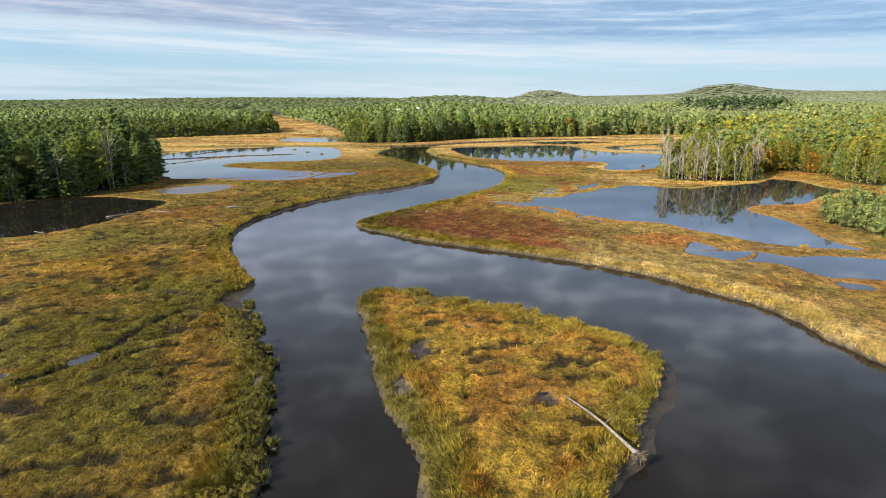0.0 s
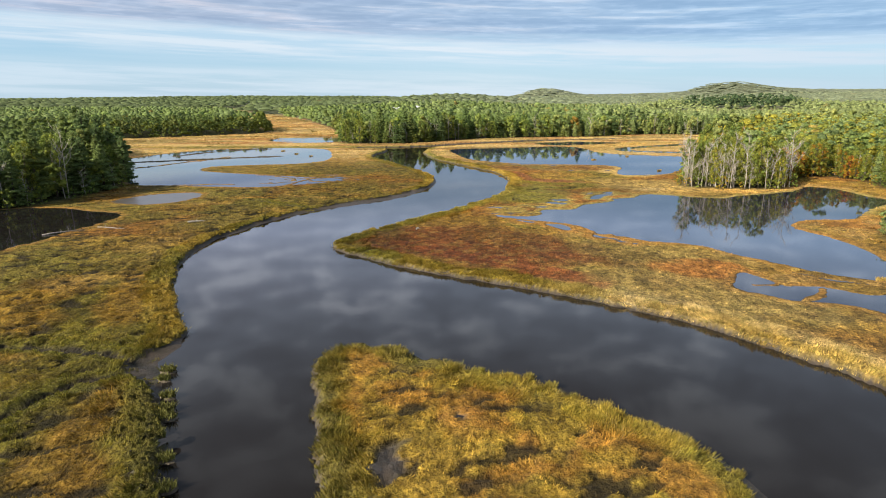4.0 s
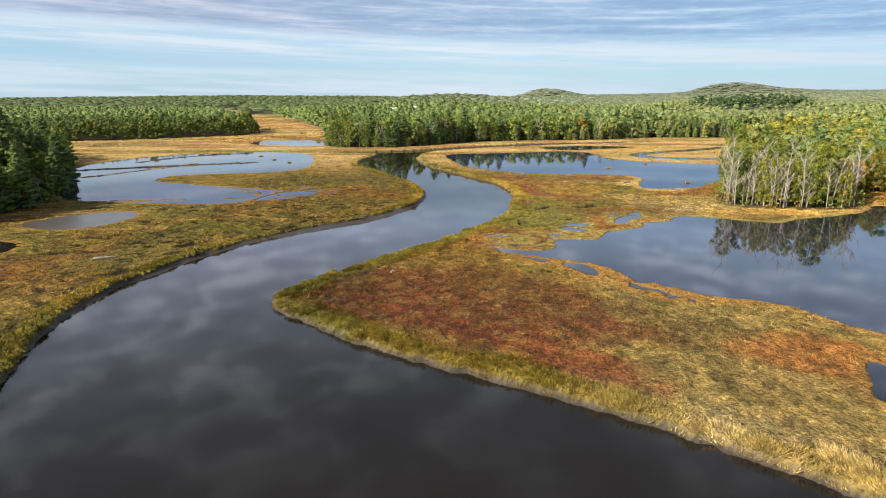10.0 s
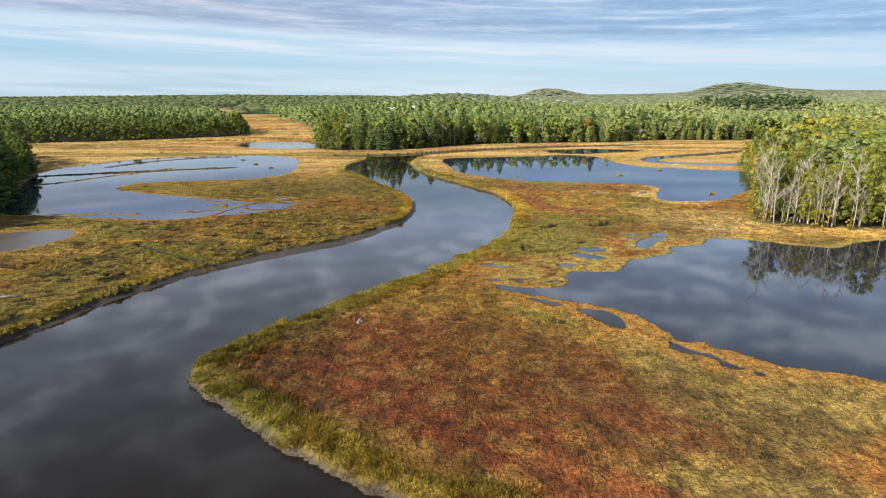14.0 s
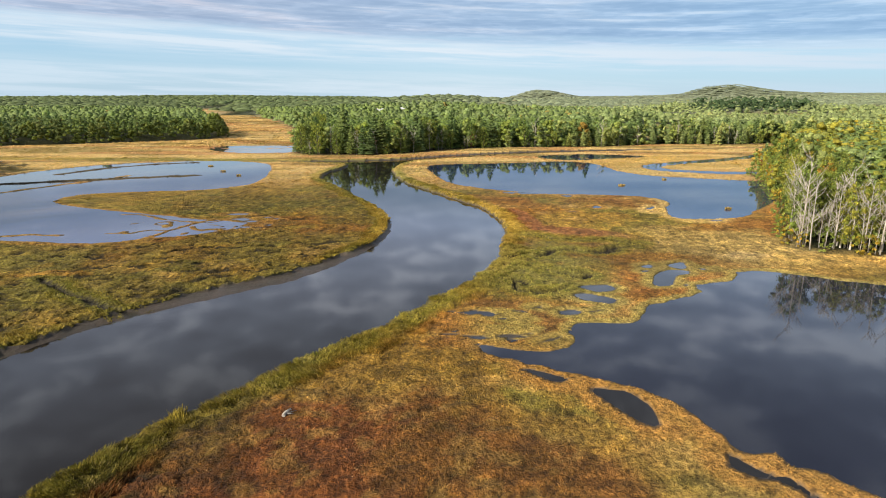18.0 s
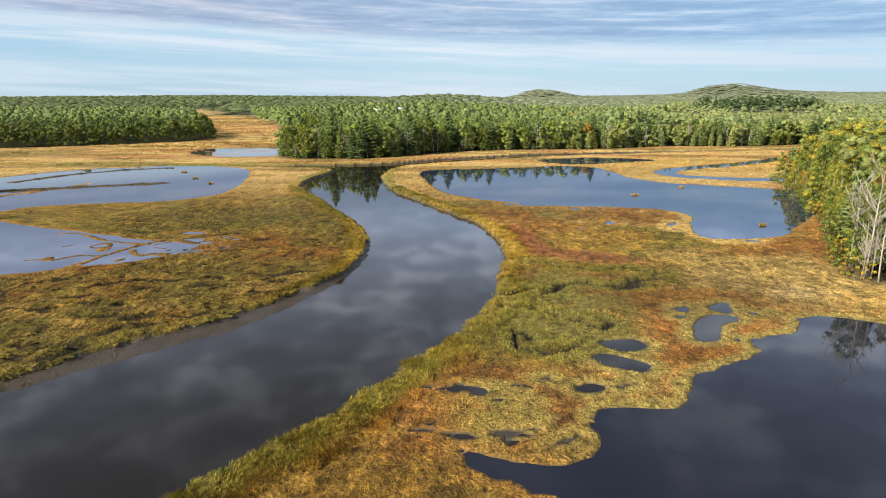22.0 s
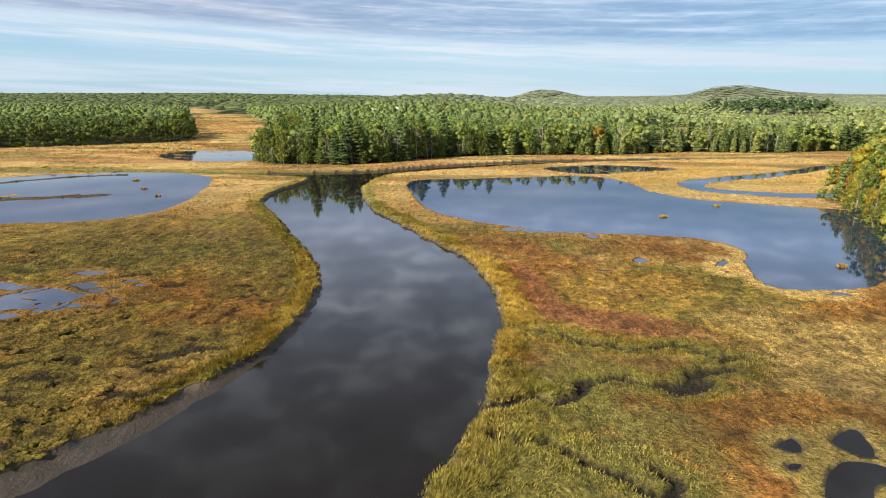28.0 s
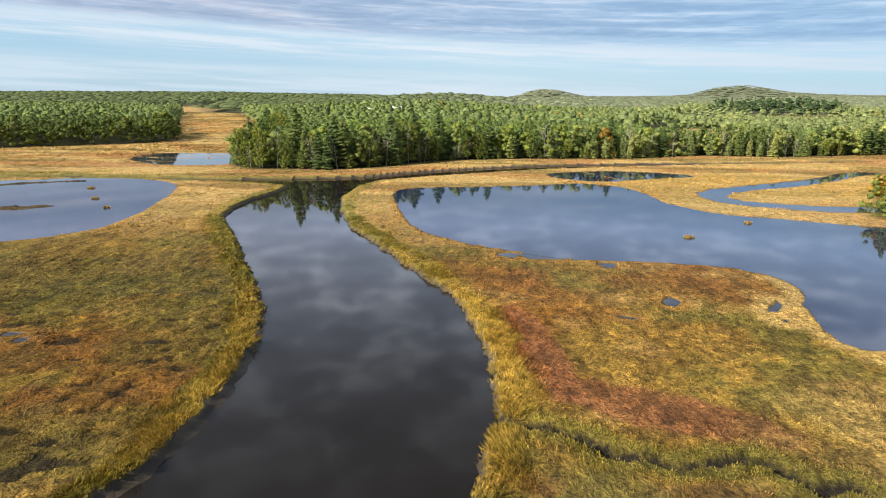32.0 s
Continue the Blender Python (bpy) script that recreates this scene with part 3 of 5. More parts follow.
def patchy(x, y):
    """A mosaic of mats about a metre wide, pale or dark, each of one tone."""
    u = x + 1.1 * (wilder(x, y, 2.1, 71, 2) - 0.5) * 2
    v = y + 1.1 * (wilder(x, y, 2.1, 72, 2) - 0.5) * 2
    tone = 0

    for size, seed, weight in ((0.95, 73, 0.6), (2.3, 74, 0.4)):
        h = np.sin(np.floor(u / size) * 127.1 + np.floor(v / (1.5 * size)) * 311.7 + seed * 74.7) * 43758.5453
        tone = tone + weight * (h - np.floor(h))
    return 0.48 + 1.1 * tone ** 1.2


def land_colour(x, y, z, river, pond, creek, wet):
    """Colour of what grows at each place of the plan, by kinds of marsh plant."""
    a, b, c = wilder(x, y, 16, 21, 4), wilder(x, y, 5, 22, 3), wilder(x, y, 40, 23, 3)
    col = np.zeros(x.shape + (3,)) + np.array((0.215, 0.150, 0.040))
    col = put_colour(col, step(0.48, 0.62, a), (0.165, 0.150, 0.042))           # olive
    col = put_colour(col, step(0.52, 0.66, b) * 0.8, (0.285, 0.205, 0.055))     # gold
    col = put_colour(col, step(0.55, 0.68, c) * 0.7, (0.245, 0.115, 0.034))     # rust
    col = put_colour(col, step(0.62, 0.7, wilder(x, y, 9, 24, 2)) * 0.7, (0.33, 0.235, 0.095))
    near_left = step(-20, -35, x) * step(150, 110, y)
    col = put_colour(col, near_left * step(0.3, 0.5, a) * 0.85, (0.155, 0.150, 0.036))
    col = put_colour(col, step(1.25, 0.8, blob(x, y, -27, 66, 9, 22, 20) + 0.6 * (b - 0.5)) * 0.8, (0.28, 0.18, 0.05))
    col = put_colour(col, step(1.1, 0.9, blob(x, y, -71.5, 101.5, 9, 5.2, 25) + 0.3 * (b - 0.5)) * 0.9, (0.34, 0.235, 0.05))
    col = put_colour(col, step(1.2, 0.8, blob(x, y, -50, 108, 6, 15, 18) + 0.6 * (b - 0.5)) * 0.75, (0.29, 0.19, 0.05))
    isle = step(2, 0, off_line(ISLAND, x, y, 25, True))
    col = put_colour(col, isle * 0.8, (0.262, 0.215, 0.047))
    col = put_colour(col, isle * step(0.5, 0.64, b) * 0.7, (0.27, 0.155, 0.045))
    # the rust-red point between river and pond, with its orange patch
    red = blob(x, y, 2, 139, 33, 17, -12) + 0.9 * (a - 0.5) + 0.5 * (b - 0.5)
    col = put_colour(col, step(1.1, 0.75, red) * 0.85, (0.225, 0.085, 0.036))
    col = put_colour(col, step(1.0, 0.8, blob(x, y, 12, 148, 14, 9) + 0.5 * (b - 0.5)) * 0.5, (0.27, 0.17, 0.05))
    strip = off_line(rounded([(-20, 144), (-10, 138), (2.3, 129.7), (8.4, 126.0), (13.2, 121.6), (17.4, 118.2), (22, 114)], 3, False), x, y) + 4.0 * (b - 0.5)
    col = put_colour(col, step(4.6, 2.6, strip) * 0.9, (0.235, 0.088, 0.042))
    col = put_colour(col, step(1.1, 0.8, blob(x, y, 31, 133.5, 5.5, 3.6, -10) + 0.4 * (b - 0.5)) * 0.8, (0.225, 0.115, 0.036))
    col = put_colour(col, step(1.15, 0.85, blob(x, y, 41, 127, 13, 13) + 0.5 * (b - 0.5)) * 0.65, (0.265, 0.215, 0.080))
    col = put_colour(col, step(1.05, 0.9, blob(x, y, 42.6, 122.4, 9.0, 7.0, -10) + 0.25 * (b - 0.5)), (0.30, 0.150, 0.045))
    col = put_colour(col, step(1.2, 0.8, blob(x, y, 40, 108, 20, 8, -40) + 0.7 * (b - 0.5)) * 0.8, (0.30, 0.24, 0.098))
    col = put_colour(col, step(1.2, 0.8, blob(x, y, 33, 136, 12, 8, -40) + 0.7 * (b - 0.5)) * 0.6, (0.27, 0.23, 0.085))
    # the meadow before the far pond
    col = put_colour(col, step(1.2, 0.7, blob(x, y, 20, 207, 9, 17) + 0.5 * (b - 0.5)) * 0.85, (0.17, 0.175, 0.055))
    col = put_colour(col, step(1.1, 0.85, blob(x, y, 22.5, 252, 3.0, 14, 8) + 0.6 * (b - 0.5)) * 0.9, (0.24, 0.115, 0.065))
    col = put_colour(col, step(1.1, 0.8, blob(x, y, 34, 237, 14, 4.2, -24) + 0.6 * (b - 0.5)) * 0.85, (0.235, 0.115, 0.065))
    col = put_colour(col, step(1.1, 0.8, blob(x, y, 43, 205, 18, 13, 20) + 0.8 * (b - 0.5)) * 0.85, (0.285, 0.140, 0.045))
    col = put_colour(col, step(1.15, 0.8, blob(x, y, 13, 180, 13, 9, 25) + 0.6 * (b - 0.5)) * 0.85, (0.205, 0.112, 0.040))
    col = put_colour(col, step(1.2, 0.7, blob(x, y, 61, 226, 17, 15) + 0.8 * (b - 0.5)) * 0.9, (0.43, 0.34, 0.155))
    col = put_colour(col, step(1.1, 0.6, blob(x, y, 62, 216, 6, 4) + 0.6 * (b - 0.5)) * 0.8, (0.68, 0.57, 0.38))
    col = put_colour(col, step(1.1, 0.8, blob(x, y, 90, 212, 28, 5.5, -4)) * 0.8, (0.48, 0.34, 0.12))
    for px, py, rx, ry in ((-38, 226, 4, 1.3), (-32, 240, 4, 1.6), (-26, 252, 3, 1.6), (-46, 222, 5, 1.3), (-40, 258, 5, 1.6), (-33, 267, 4, 1.5), (-66, 200, 7, 2), (-50, 178, 5, 1.6)):
        col = put_colour(col, step(1.15, 0.9, blob(x, y, px, py, rx, ry, 8) + 0.5 * (b - 0.5)) * 0.85, (0.40, 0.245, 0.06))
    col = put_colour(col, step(1.2, 0.75, blob(x, y, 60, 222, 24, 22) + 0.7 * (b - 0.5)) * 0.5, (0.36, 0.29, 0.12))
    col = put_colour(col, step(1.15, 0.8, blob(x, y, 42, 211, 12, 7, 10) + 0.6 * (b - 0.5)) * 0.85, (0.245, 0.145, 0.040))
    flecks = step(0.52, 0.62, wilder(x, y, 1.7, 65, 3)) * step(1.35, 0.9, red)
    col = put_colour(col, flecks * 0.5, (0.33, 0.25, 0.105))
    col = put_colour(col, step(-10, -16, x) * step(135, 160, y) * step(300, 270, y) * step(0.3, 0.55, wilder(x, y, 12, 67, 3)) * 0.65, (0.165, 0.158, 0.048))
    for px, py, rx, ry in ((19.5, 223.5, 5, 3.4), (33, 224, 5, 2)):
        col = put_colour(col, step(1.15, 0.8, blob(x, y, px, py, rx, ry) + 0.5 * (b - 0.5)) * 0.8, (0.25, 0.165, 0.07))
    # flattened mats of straw and darker growth between them
    col = col * patchy(x, y)[..., None]
    # hollows nearly black: dark mud with their shade painted in
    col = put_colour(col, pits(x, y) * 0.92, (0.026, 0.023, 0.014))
    # orange bars along the pond
    col = put_colour(col, step(3.0, 1.2, pond + 0.8 * (b - 0.5)) * step(10, 14, x) * step(138, 142, y) * step(169, 166, y) * 0.85, (0.30, 0.185, 0.055))
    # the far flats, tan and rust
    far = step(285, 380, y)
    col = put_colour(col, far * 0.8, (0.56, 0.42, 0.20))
    col = put_colour(col, far * step(0.5, 0.62, wilder(x, y * 3.0, 60, 25, 3)) * 0.7, (0.36, 0.19, 0.085))
    col = put_colour(col, far * step(0.54, 0.62, wilder(x, y * 4.0, 40, 26, 3)) * 0.7, (0.19, 0.155, 0.055))
    col = put_colour(col, far * step(1.3, 0.9, blob(x, y, 110, 378, 60, 45)) * 0.6, (0.44, 0.31, 0.10))
    # margins
    col = put_colour(col, step(2.6, 0.8, pond + 1.6 * (b - 0.5)) * step(0.3, 0.6, a + 0.12) * 0.6, (0.36, 0.215, 0.072))
    col = put_colour(col, step(2.2, 1.0, pond + 0.8 * (b - 0.5)) * step(5, 12, x) * step(228, 205, y) * step(168, 176, y) * 0.85, (0.30, 0.275, 0.105))
    col = put_colour(col, step(3.6, 1.4, pond + 1.5 * (b - 0.5)) * step(1.2, 0.9, blob(x, y, 62, 264, 14, 20)) * 0.85, (0.50, 0.40, 0.19))
    edge = step(5.2, 2.8, river + 3 * (b - 0.5)) * step(440, 400, y)
    col = put_colour(col, edge * 0.9, (0.215, 0.190, 0.046))
    col = put_colour(col, edge * step(0.45, 0.6, wilder(x, y, 7, 27, 2)) * 0.8, (0.175, 0.175, 0.045))
    col = put_colour(col, step(9, 3, river) * step(12, 24, x) * step(135, 118, y) * (1 - isle) * (0.5 + 0.5 * step(0.35, 0.6, b)), (0.37, 0.315, 0.175))
    col = put_colour(col, step(2.6, 1.2, creek) * 0.8, (0.165, 0.17, 0.045))
    col = put_colour(col, edge * step(2.6, 1.2, np.abs(river - 2)) * step(0.5, 0.65, c) * 0.8, (0.33, 0.25, 0.07))
    col = put_colour(col, step(1.2, 0.8, blob(x, y, 21, 208, 14, 20) + 0.5 * (b - 0.5)) * step(0.35, 0.6, wilder(x, y, 5, 29, 2) + 0.12) * 0.7, (0.155, 0.160, 0.055))
    # left bank's shaded face painted dark green, the isle's west edge too
    shore_shade = step(3.6, 1.4, river + 1.5 * (b - 0.5)) * np.maximum(step(-10, -14, x) * step(95, 75, y) * (1 - isle), isle * step(4, -2, x - 0.0))
    col = put_colour(col, shore_shade * 0.85, (0.115, 0.118, 0.042))
    bare = step(95, 70, np.abs(x - 3)) * step(330, 280, y)
    wood = np.minimum.reduce([off_line(f, x, y, 25, True) for f in (FOREST_MID, FOREST_LEFT, FOREST_NEAR, GROVE, SHRUBS)])
    # beyond 700 m the floor takes the far woods' painted haze tint
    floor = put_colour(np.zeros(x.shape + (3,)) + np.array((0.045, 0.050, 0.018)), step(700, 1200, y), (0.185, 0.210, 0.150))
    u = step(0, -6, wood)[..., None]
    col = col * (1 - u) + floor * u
    for f in FIELDS:
        col = put_colour(col, step(1.05, 0.95, blob(x, y, *f)), (0.36, 0.30, 0.11))
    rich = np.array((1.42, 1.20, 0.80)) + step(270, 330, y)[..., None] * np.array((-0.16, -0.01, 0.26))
    west = (1 - 0.35 * step(62, 92, y)) * step(-8, -16, x) * step(330, 280, y) * (1 - isle)
    rich = rich * (1 + west[..., None] * np.array((-0.33, -0.27, -0.34)))
    rich = rich * (1 - 0.40 * step(1.15, 0.8, red) * step(0, 4, river))[..., None]
    right = step(5, 35, x) * step(420, 330, y) * (1 - 0.35 * step(1.2, 0.8, blob(x, y, 38, 248, 34, 24)))
    rich = rich * (1 + 0.08 * step(1.2, 0.8, blob(x, y, 32, 255, 26, 22)) - 0.16 * step(1.2, 0.7, blob(x, y, 52, 230, 20, 14)) - 0.26 * step(1.2, 0.7, blob(x, y, 46, 214, 18, 11)))[..., None]
    rich = rich * (1 + right[..., None] * np.array((0.08, 0.14, 0.40)))
    col = np.where((wood > 0)[..., None], col * rich, col)
    for line, half in SPITS[:2]:
        col = put_colour(col, step(half + 3, half, off_line(rounded(line, 4, False), x, y)), (0.10, 0.075, 0.040))
    mud = np.zeros(x.shape + (3,)) + np.array((0.058, 0.047, 0.039))
    mud = put_colour(mud, step(0.35, 0.65, wilder(x, y, 4, 28, 3)) * step(-0.75, -0.45, z) * step(3, 2, river) * step(-30, -26, x), (0.125, 0.103, 0.080))
    bed = step(0.45, 0.15, creek)
    # ground darker between the stems, mud where wet, creek beds darkest
    w = wet[..., None]
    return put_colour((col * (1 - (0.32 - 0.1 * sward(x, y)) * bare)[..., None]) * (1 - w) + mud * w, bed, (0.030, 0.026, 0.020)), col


FIELDS = [(470, 1085, 170, 34, 4), (-80, 955, 48, 30, 0), (205, 715, 45, 150, -19), (560, 880, 170, 60, 15), (330, 1100, 60, 60, 0),]


# ---- building blocks ----
def mesh_of(name, verts, faces, mat, col=None, wet=None, smooth=False):
    """A mesh from arrays; every face has the same number of corners."""
    me = bpy.data.meshes.new(name)
    n, k = faces.shape
    me.vertices.add(len(verts))
    me.vertices.foreach_set("co", np.ascontiguousarray(verts, np.float32).ravel())
    me.loops.add(n * k)
    me.loops.foreach_set("vertex_index", np.ascontiguousarray(faces, np.int32).ravel())
    me.polygons.add(n)
    me.polygons.foreach_set("loop_start", np.arange(0, n * k, k, dtype=np.int32))
    me.polygons.foreach_set("loop_total", np.full(n, k, np.int32))
    if smooth:
        me.polygons.foreach_set("use_smooth", np.ones(n, bool))
    me.update(calc_edges=True)
    if col is not None:
        a = me.color_attributes.new("Col", "FLOAT_COLOR", "POINT")
        a.data.foreach_set("color", np.concatenate([col, np.ones((len(col), 1))], 1).astype(np.float32).ravel())
    if wet is not None:
        a = me.attributes.new("wet", "FLOAT", "POINT")
        a.data.foreach_set("value", wet.astype(np.float32).ravel())
    me.materials.append(mat)
    return me


def part(name, bm, mat, parent=None, label=""):
    """Links a bmesh, or a ready mesh, as one object under a thing."""
    if isinstance(bm, bmesh.types.BMesh):
        me = bpy.data.meshes.new(name)
        bm.to_mesh(me)
        bm.free()
        me.materials.append(mat)
    else:
        me = bm
    ob = new(name, me)
    ob.parent = parent
    return tagged(ob, label)


def tube(bm, path, radii, sides=7):
    """A tapered limb along a path."""
    rings = []
    for i, (p, r) in enumerate(zip(path, radii)):
        p, r = Vector([float(k) for k in p]), float(r)
        ahead = Vector([float(m) - float(n) for m, n in zip(path[min(i + 1, len(path) - 1)], path[max(i - 1, 0)])]).normalized()
        side = ahead.cross(Vector((0.31, 0.95, 0.05))).normalized()
        up = side.cross(ahead)
        rings.append([bm.verts.new(p + r * (math.cos(k * math.tau / sides) * side + math.sin(k * math.tau / sides) * up)) for k in range(sides)])
    for a, b in zip(rings, rings[1:]):
        for k in range(sides):
            bm.faces.new((a[k], a[(k + 1) % sides], b[(k + 1) % sides], b[k])).smooth = True
    bm.faces.new(rings[-1])
    bm.faces.new(reversed(rings[0]))


def box(bm, x0, x1, y0, y1, z0, z1):
    v = [bm.verts.new(p) for p in ((x0, y0, z0), (x1, y0, z0), (x1, y1, z0), (x0, y1, z0), (x0, y0, z1), (x1, y0, z1), (x1, y1, z1), (x0, y1, z1))]
    for f in ((3, 2, 1, 0), (4, 5, 6, 7), (0, 1, 5, 4), (1, 2, 6, 5), (2, 3, 7, 6), (3, 0, 4, 7)):
        bm.faces.new([v[i] for i in f])


# ---- ground: one sheet to the horizon ----
def spread(a, b, fine, low, high, coarse, low_mid, high_mid):
    """Lines that stand close between a and b, wider out to the middle limits and ever wider beyond."""
    mid = list(np.arange(a, b, fine))

    def run(start, sign, limit, end):
        out, d = [start], fine
        while sign * out[-1] < sign * end:
            d = min(d * 1.045, coarse) if sign * out[-1] < sign * limit else d * 1.13
            out.append(out[-1] + sign * d)
        return out
    return np.array(run(mid[0], -1, low_mid, low)[:0:-1] + mid + run(mid[-1], 1, high_mid, high)[1:])


GX = spread(-66, 72, 0.55, -4900, 4900, 2.2, -270, 240)
GY = spread(35, 262, 0.53, -900, 4900, 2.2, 20, 520)
gx, gy = np.meshgrid(GX, GY)
gz, g_river, g_pond, g_creek, g_wet = lay_of_land(gx, gy)
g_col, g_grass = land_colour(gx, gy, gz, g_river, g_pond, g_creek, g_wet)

g_patch = patchy(gx, gy) * (1 - 0.8 * step(285, 380, gy)) + 0.8 * step(285, 380, gy)


def survey(field, x, y):
    """The value of a field of the ground sheet at places of the plan."""
    i = np.clip(np.searchsorted(GX, x) - 1, 0, len(GX) - 2)
    j = np.clip(np.searchsorted(GY, y) - 1, 0, len(GY) - 2)
    u, v = (x - GX[i]) / (GX[i + 1] - GX[i]), (y - GY[j]) / (GY[j + 1] - GY[j])
    if field.ndim == 3:
        u, v = u[:, None], v[:, None]
    return (field[j, i] * (1 - u) + field[j, i + 1] * u) * (1 - v) + (field[j + 1, i] * (1 - u) + field[j + 1, i + 1] * u) * v


def build_land():
    nx, ny = len(GX), len(GY)
    idx = np.arange(nx * ny).reshape(ny, nx)
    faces = np.stack([idx[:-1, :-1], idx[:-1, 1:], idx[1:, 1:], idx[1:, :-1]], -1).reshape(-1, 4)
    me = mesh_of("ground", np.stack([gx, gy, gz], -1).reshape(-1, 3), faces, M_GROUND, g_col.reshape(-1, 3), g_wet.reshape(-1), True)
    tagged(new("ground", me), "salt marsh ground of mud and low grass", "ground", kind="structure")


build_land()


def water_sheet(name, outline, z, mat, label):
    bm = bmesh.new()
    bm.faces.new([bm.verts.new((x, y, z)) for x, y in outline])
    bmesh.ops.triangulate(bm, faces=bm.faces[:])
    for f in bm.faces:
        if f.normal.z < 0:
            f.normal_flip()
    tagged(part(name, bm, mat), label, "water", kind="structure")


def wider(line, by):
    """The outline moved outwards."""
    ahead = np.roll(line, -1, 0) - np.roll(line, 1, 0)
    ahead /= np.linalg.norm(ahead, axis=1)[:, None] + 1e-9
    x, y = line[:, 0], line[:, 1]
    turn = np.sign(np.sum(x * np.roll(y, -1) - y * np.roll(x, -1)))
    return line + by * turn * np.stack([ahead[:, 1], -ahead[:, 0]], 1)


water_sheet("river_water", [(-275, -70), (225, -70), (225, 500), (-275, 500)], -0.9, M_RIVER, "still dark river water reflecting cloud")
for outline in (POND_LEFT, POND_DARK, MUDFLAT, POND_NOTCH, POND_RIGHT, POND_FAR, POND_BIG, PANNE):
    water_sheet("pond_water", wider(outline, 0.7), -0.115, M_RIVER if outline is POND_DARK else M_SHALLOW if outline is MUDFLAT else M_LAGOON if outline is POND_BIG or outline is PANNE else M_POND, "shallow marsh pond with still reflecting water")
ox = rounded(OXBOW, 4, False)
ox_way = np.gradient(ox, axis=0)
ox_side = np.stack([-ox_way[:, 1], ox_way[:, 0]], 1) / np.linalg.norm(ox_way, axis=1)[:, None]
water_sheet("pond_water", np.concatenate([ox + 5.2 * ox_side, (ox - 5.2 * ox_side)[::-1]]), -0.115, M_POND, "curved oxbow channel of still water")
for cx, cy, rx, ry in POOLS:
    ring = [(cx + (rx + 0.8) * math.cos(a), cy + (ry + 0.8) * math.sin(a)) for a in np.linspace(0, math.tau, 22, endpoint=False)]
    ring = [(px, py) if float(survey(g_river, np.array([px]), np.array([py]))[0]) > 0.5 else (0.4 * px + 0.6 * cx, 0.4 * py + 0.6 * cy) for px, py in ring]
    water_sheet("pool_water", ring, -0.125 - 0.004 * (POOLS.index((cx, cy, rx, ry)) % 6), M_RIVER, "small salt pool in the marsh grass")

for i, outline in enumerate(POOL_SHAPES):
    water_sheet("pool_water", wider(outline, 0.6), -0.130 - 0.005 * (i % 3), M_RIVER, "small irregular salt pool in the marsh grass")

for cx, cy, rx, ry, level in ((10, 179, 8.4, 6.8, -0.155), (-49, 243, 9.4, 6.4, -0.16)):
    water_sheet("pool_water", [(cx + rx * math.cos(a), cy + ry * math.sin(a)) for a in np.linspace(0, math.tau, 26, endpoint=False)], level, M_RIVER, "shallow water in marsh troughs")


# ---- grass ----
def tufts(name, x, y, tall, spread_by, blades, broad, tint, label, comb=0.7, straw=0.12, mosaic=True, category="grass", vary=(0.68, 1.38)):
    """Clumps of bent blades at the given places, combed by the wind and the tide."""
    rng = np.random.default_rng(len(x))
    keep = pits(x, y) < 0.4
    x, y, tall, spread_by, broad, tint = (v[keep] for v in (x, y, tall, spread_by, broad, tint))
    n = len(x)
    z = survey(gz, x, y) - 0.04
    if mosaic:
        tint = tint * np.clip(patchy(x, y) / np.maximum(survey(g_patch, x, y), 0.3), 0.6, 1.3)[:, None]
    way = math.tau * 1.6 * wilder(x, y, 7, 31, 2) + rng.normal(0, 0.45, n)
    tint = np.where((rng.uniform(0, 1, n) < straw)[:, None], 0.6 * tint + np.array((0.13, 0.10, 0.05)), tint)
    tint = np.where((rng.uniform(0, 1, n) < 0.2)[:, None], tint * np.array((0.62, 0.72, 0.6)), tint)
    X, Y, Z, H, W = (np.repeat(v, blades) for v in (x, y, z, tall, way))
    m = n * blades
    turn = rng.uniform(0, math.tau, m)
    out = np.repeat(spread_by, blades) * np.sqrt(rng.uniform(0, 1, m))
    bx, by = X + out * np.cos(turn), Y + out * np.sin(turn)
    h = H * rng.uniform(0.55, 1.1, m)
    lean = h * rng.uniform(0.25, 1.0, m) * comb
    lx, ly = lean * np.cos(W) + 0.35 * out * np.cos(turn), lean * np.sin(W) + 0.35 * out * np.sin(turn)
    face = rng.uniform(0, math.pi, m)
    w = np.repeat(broad, blades) * rng.uniform(0.6, 1.3, m)
    a = np.stack([bx - w * np.cos(face), by - w * np.sin(face), Z], 1)
    b = np.stack([bx + w * np.cos(face), by + w * np.sin(face), Z], 1)
    c = np.stack([bx + lx, by + ly, Z + h], 1)
    verts = np.stack([a, b, c], 1).reshape(-1, 3)
    col = np.repeat(np.repeat(tint * rng.uniform(*vary, (n, 1)), blades, 0) * rng.uniform(0.85, 1.15, (m, 1)), 3, 0)
    me = mesh_of(name, verts, np.arange(3 * m).reshape(-1, 3), M_GRASS, col)
    return tagged(new(name, me), label, category, kind="stuff")


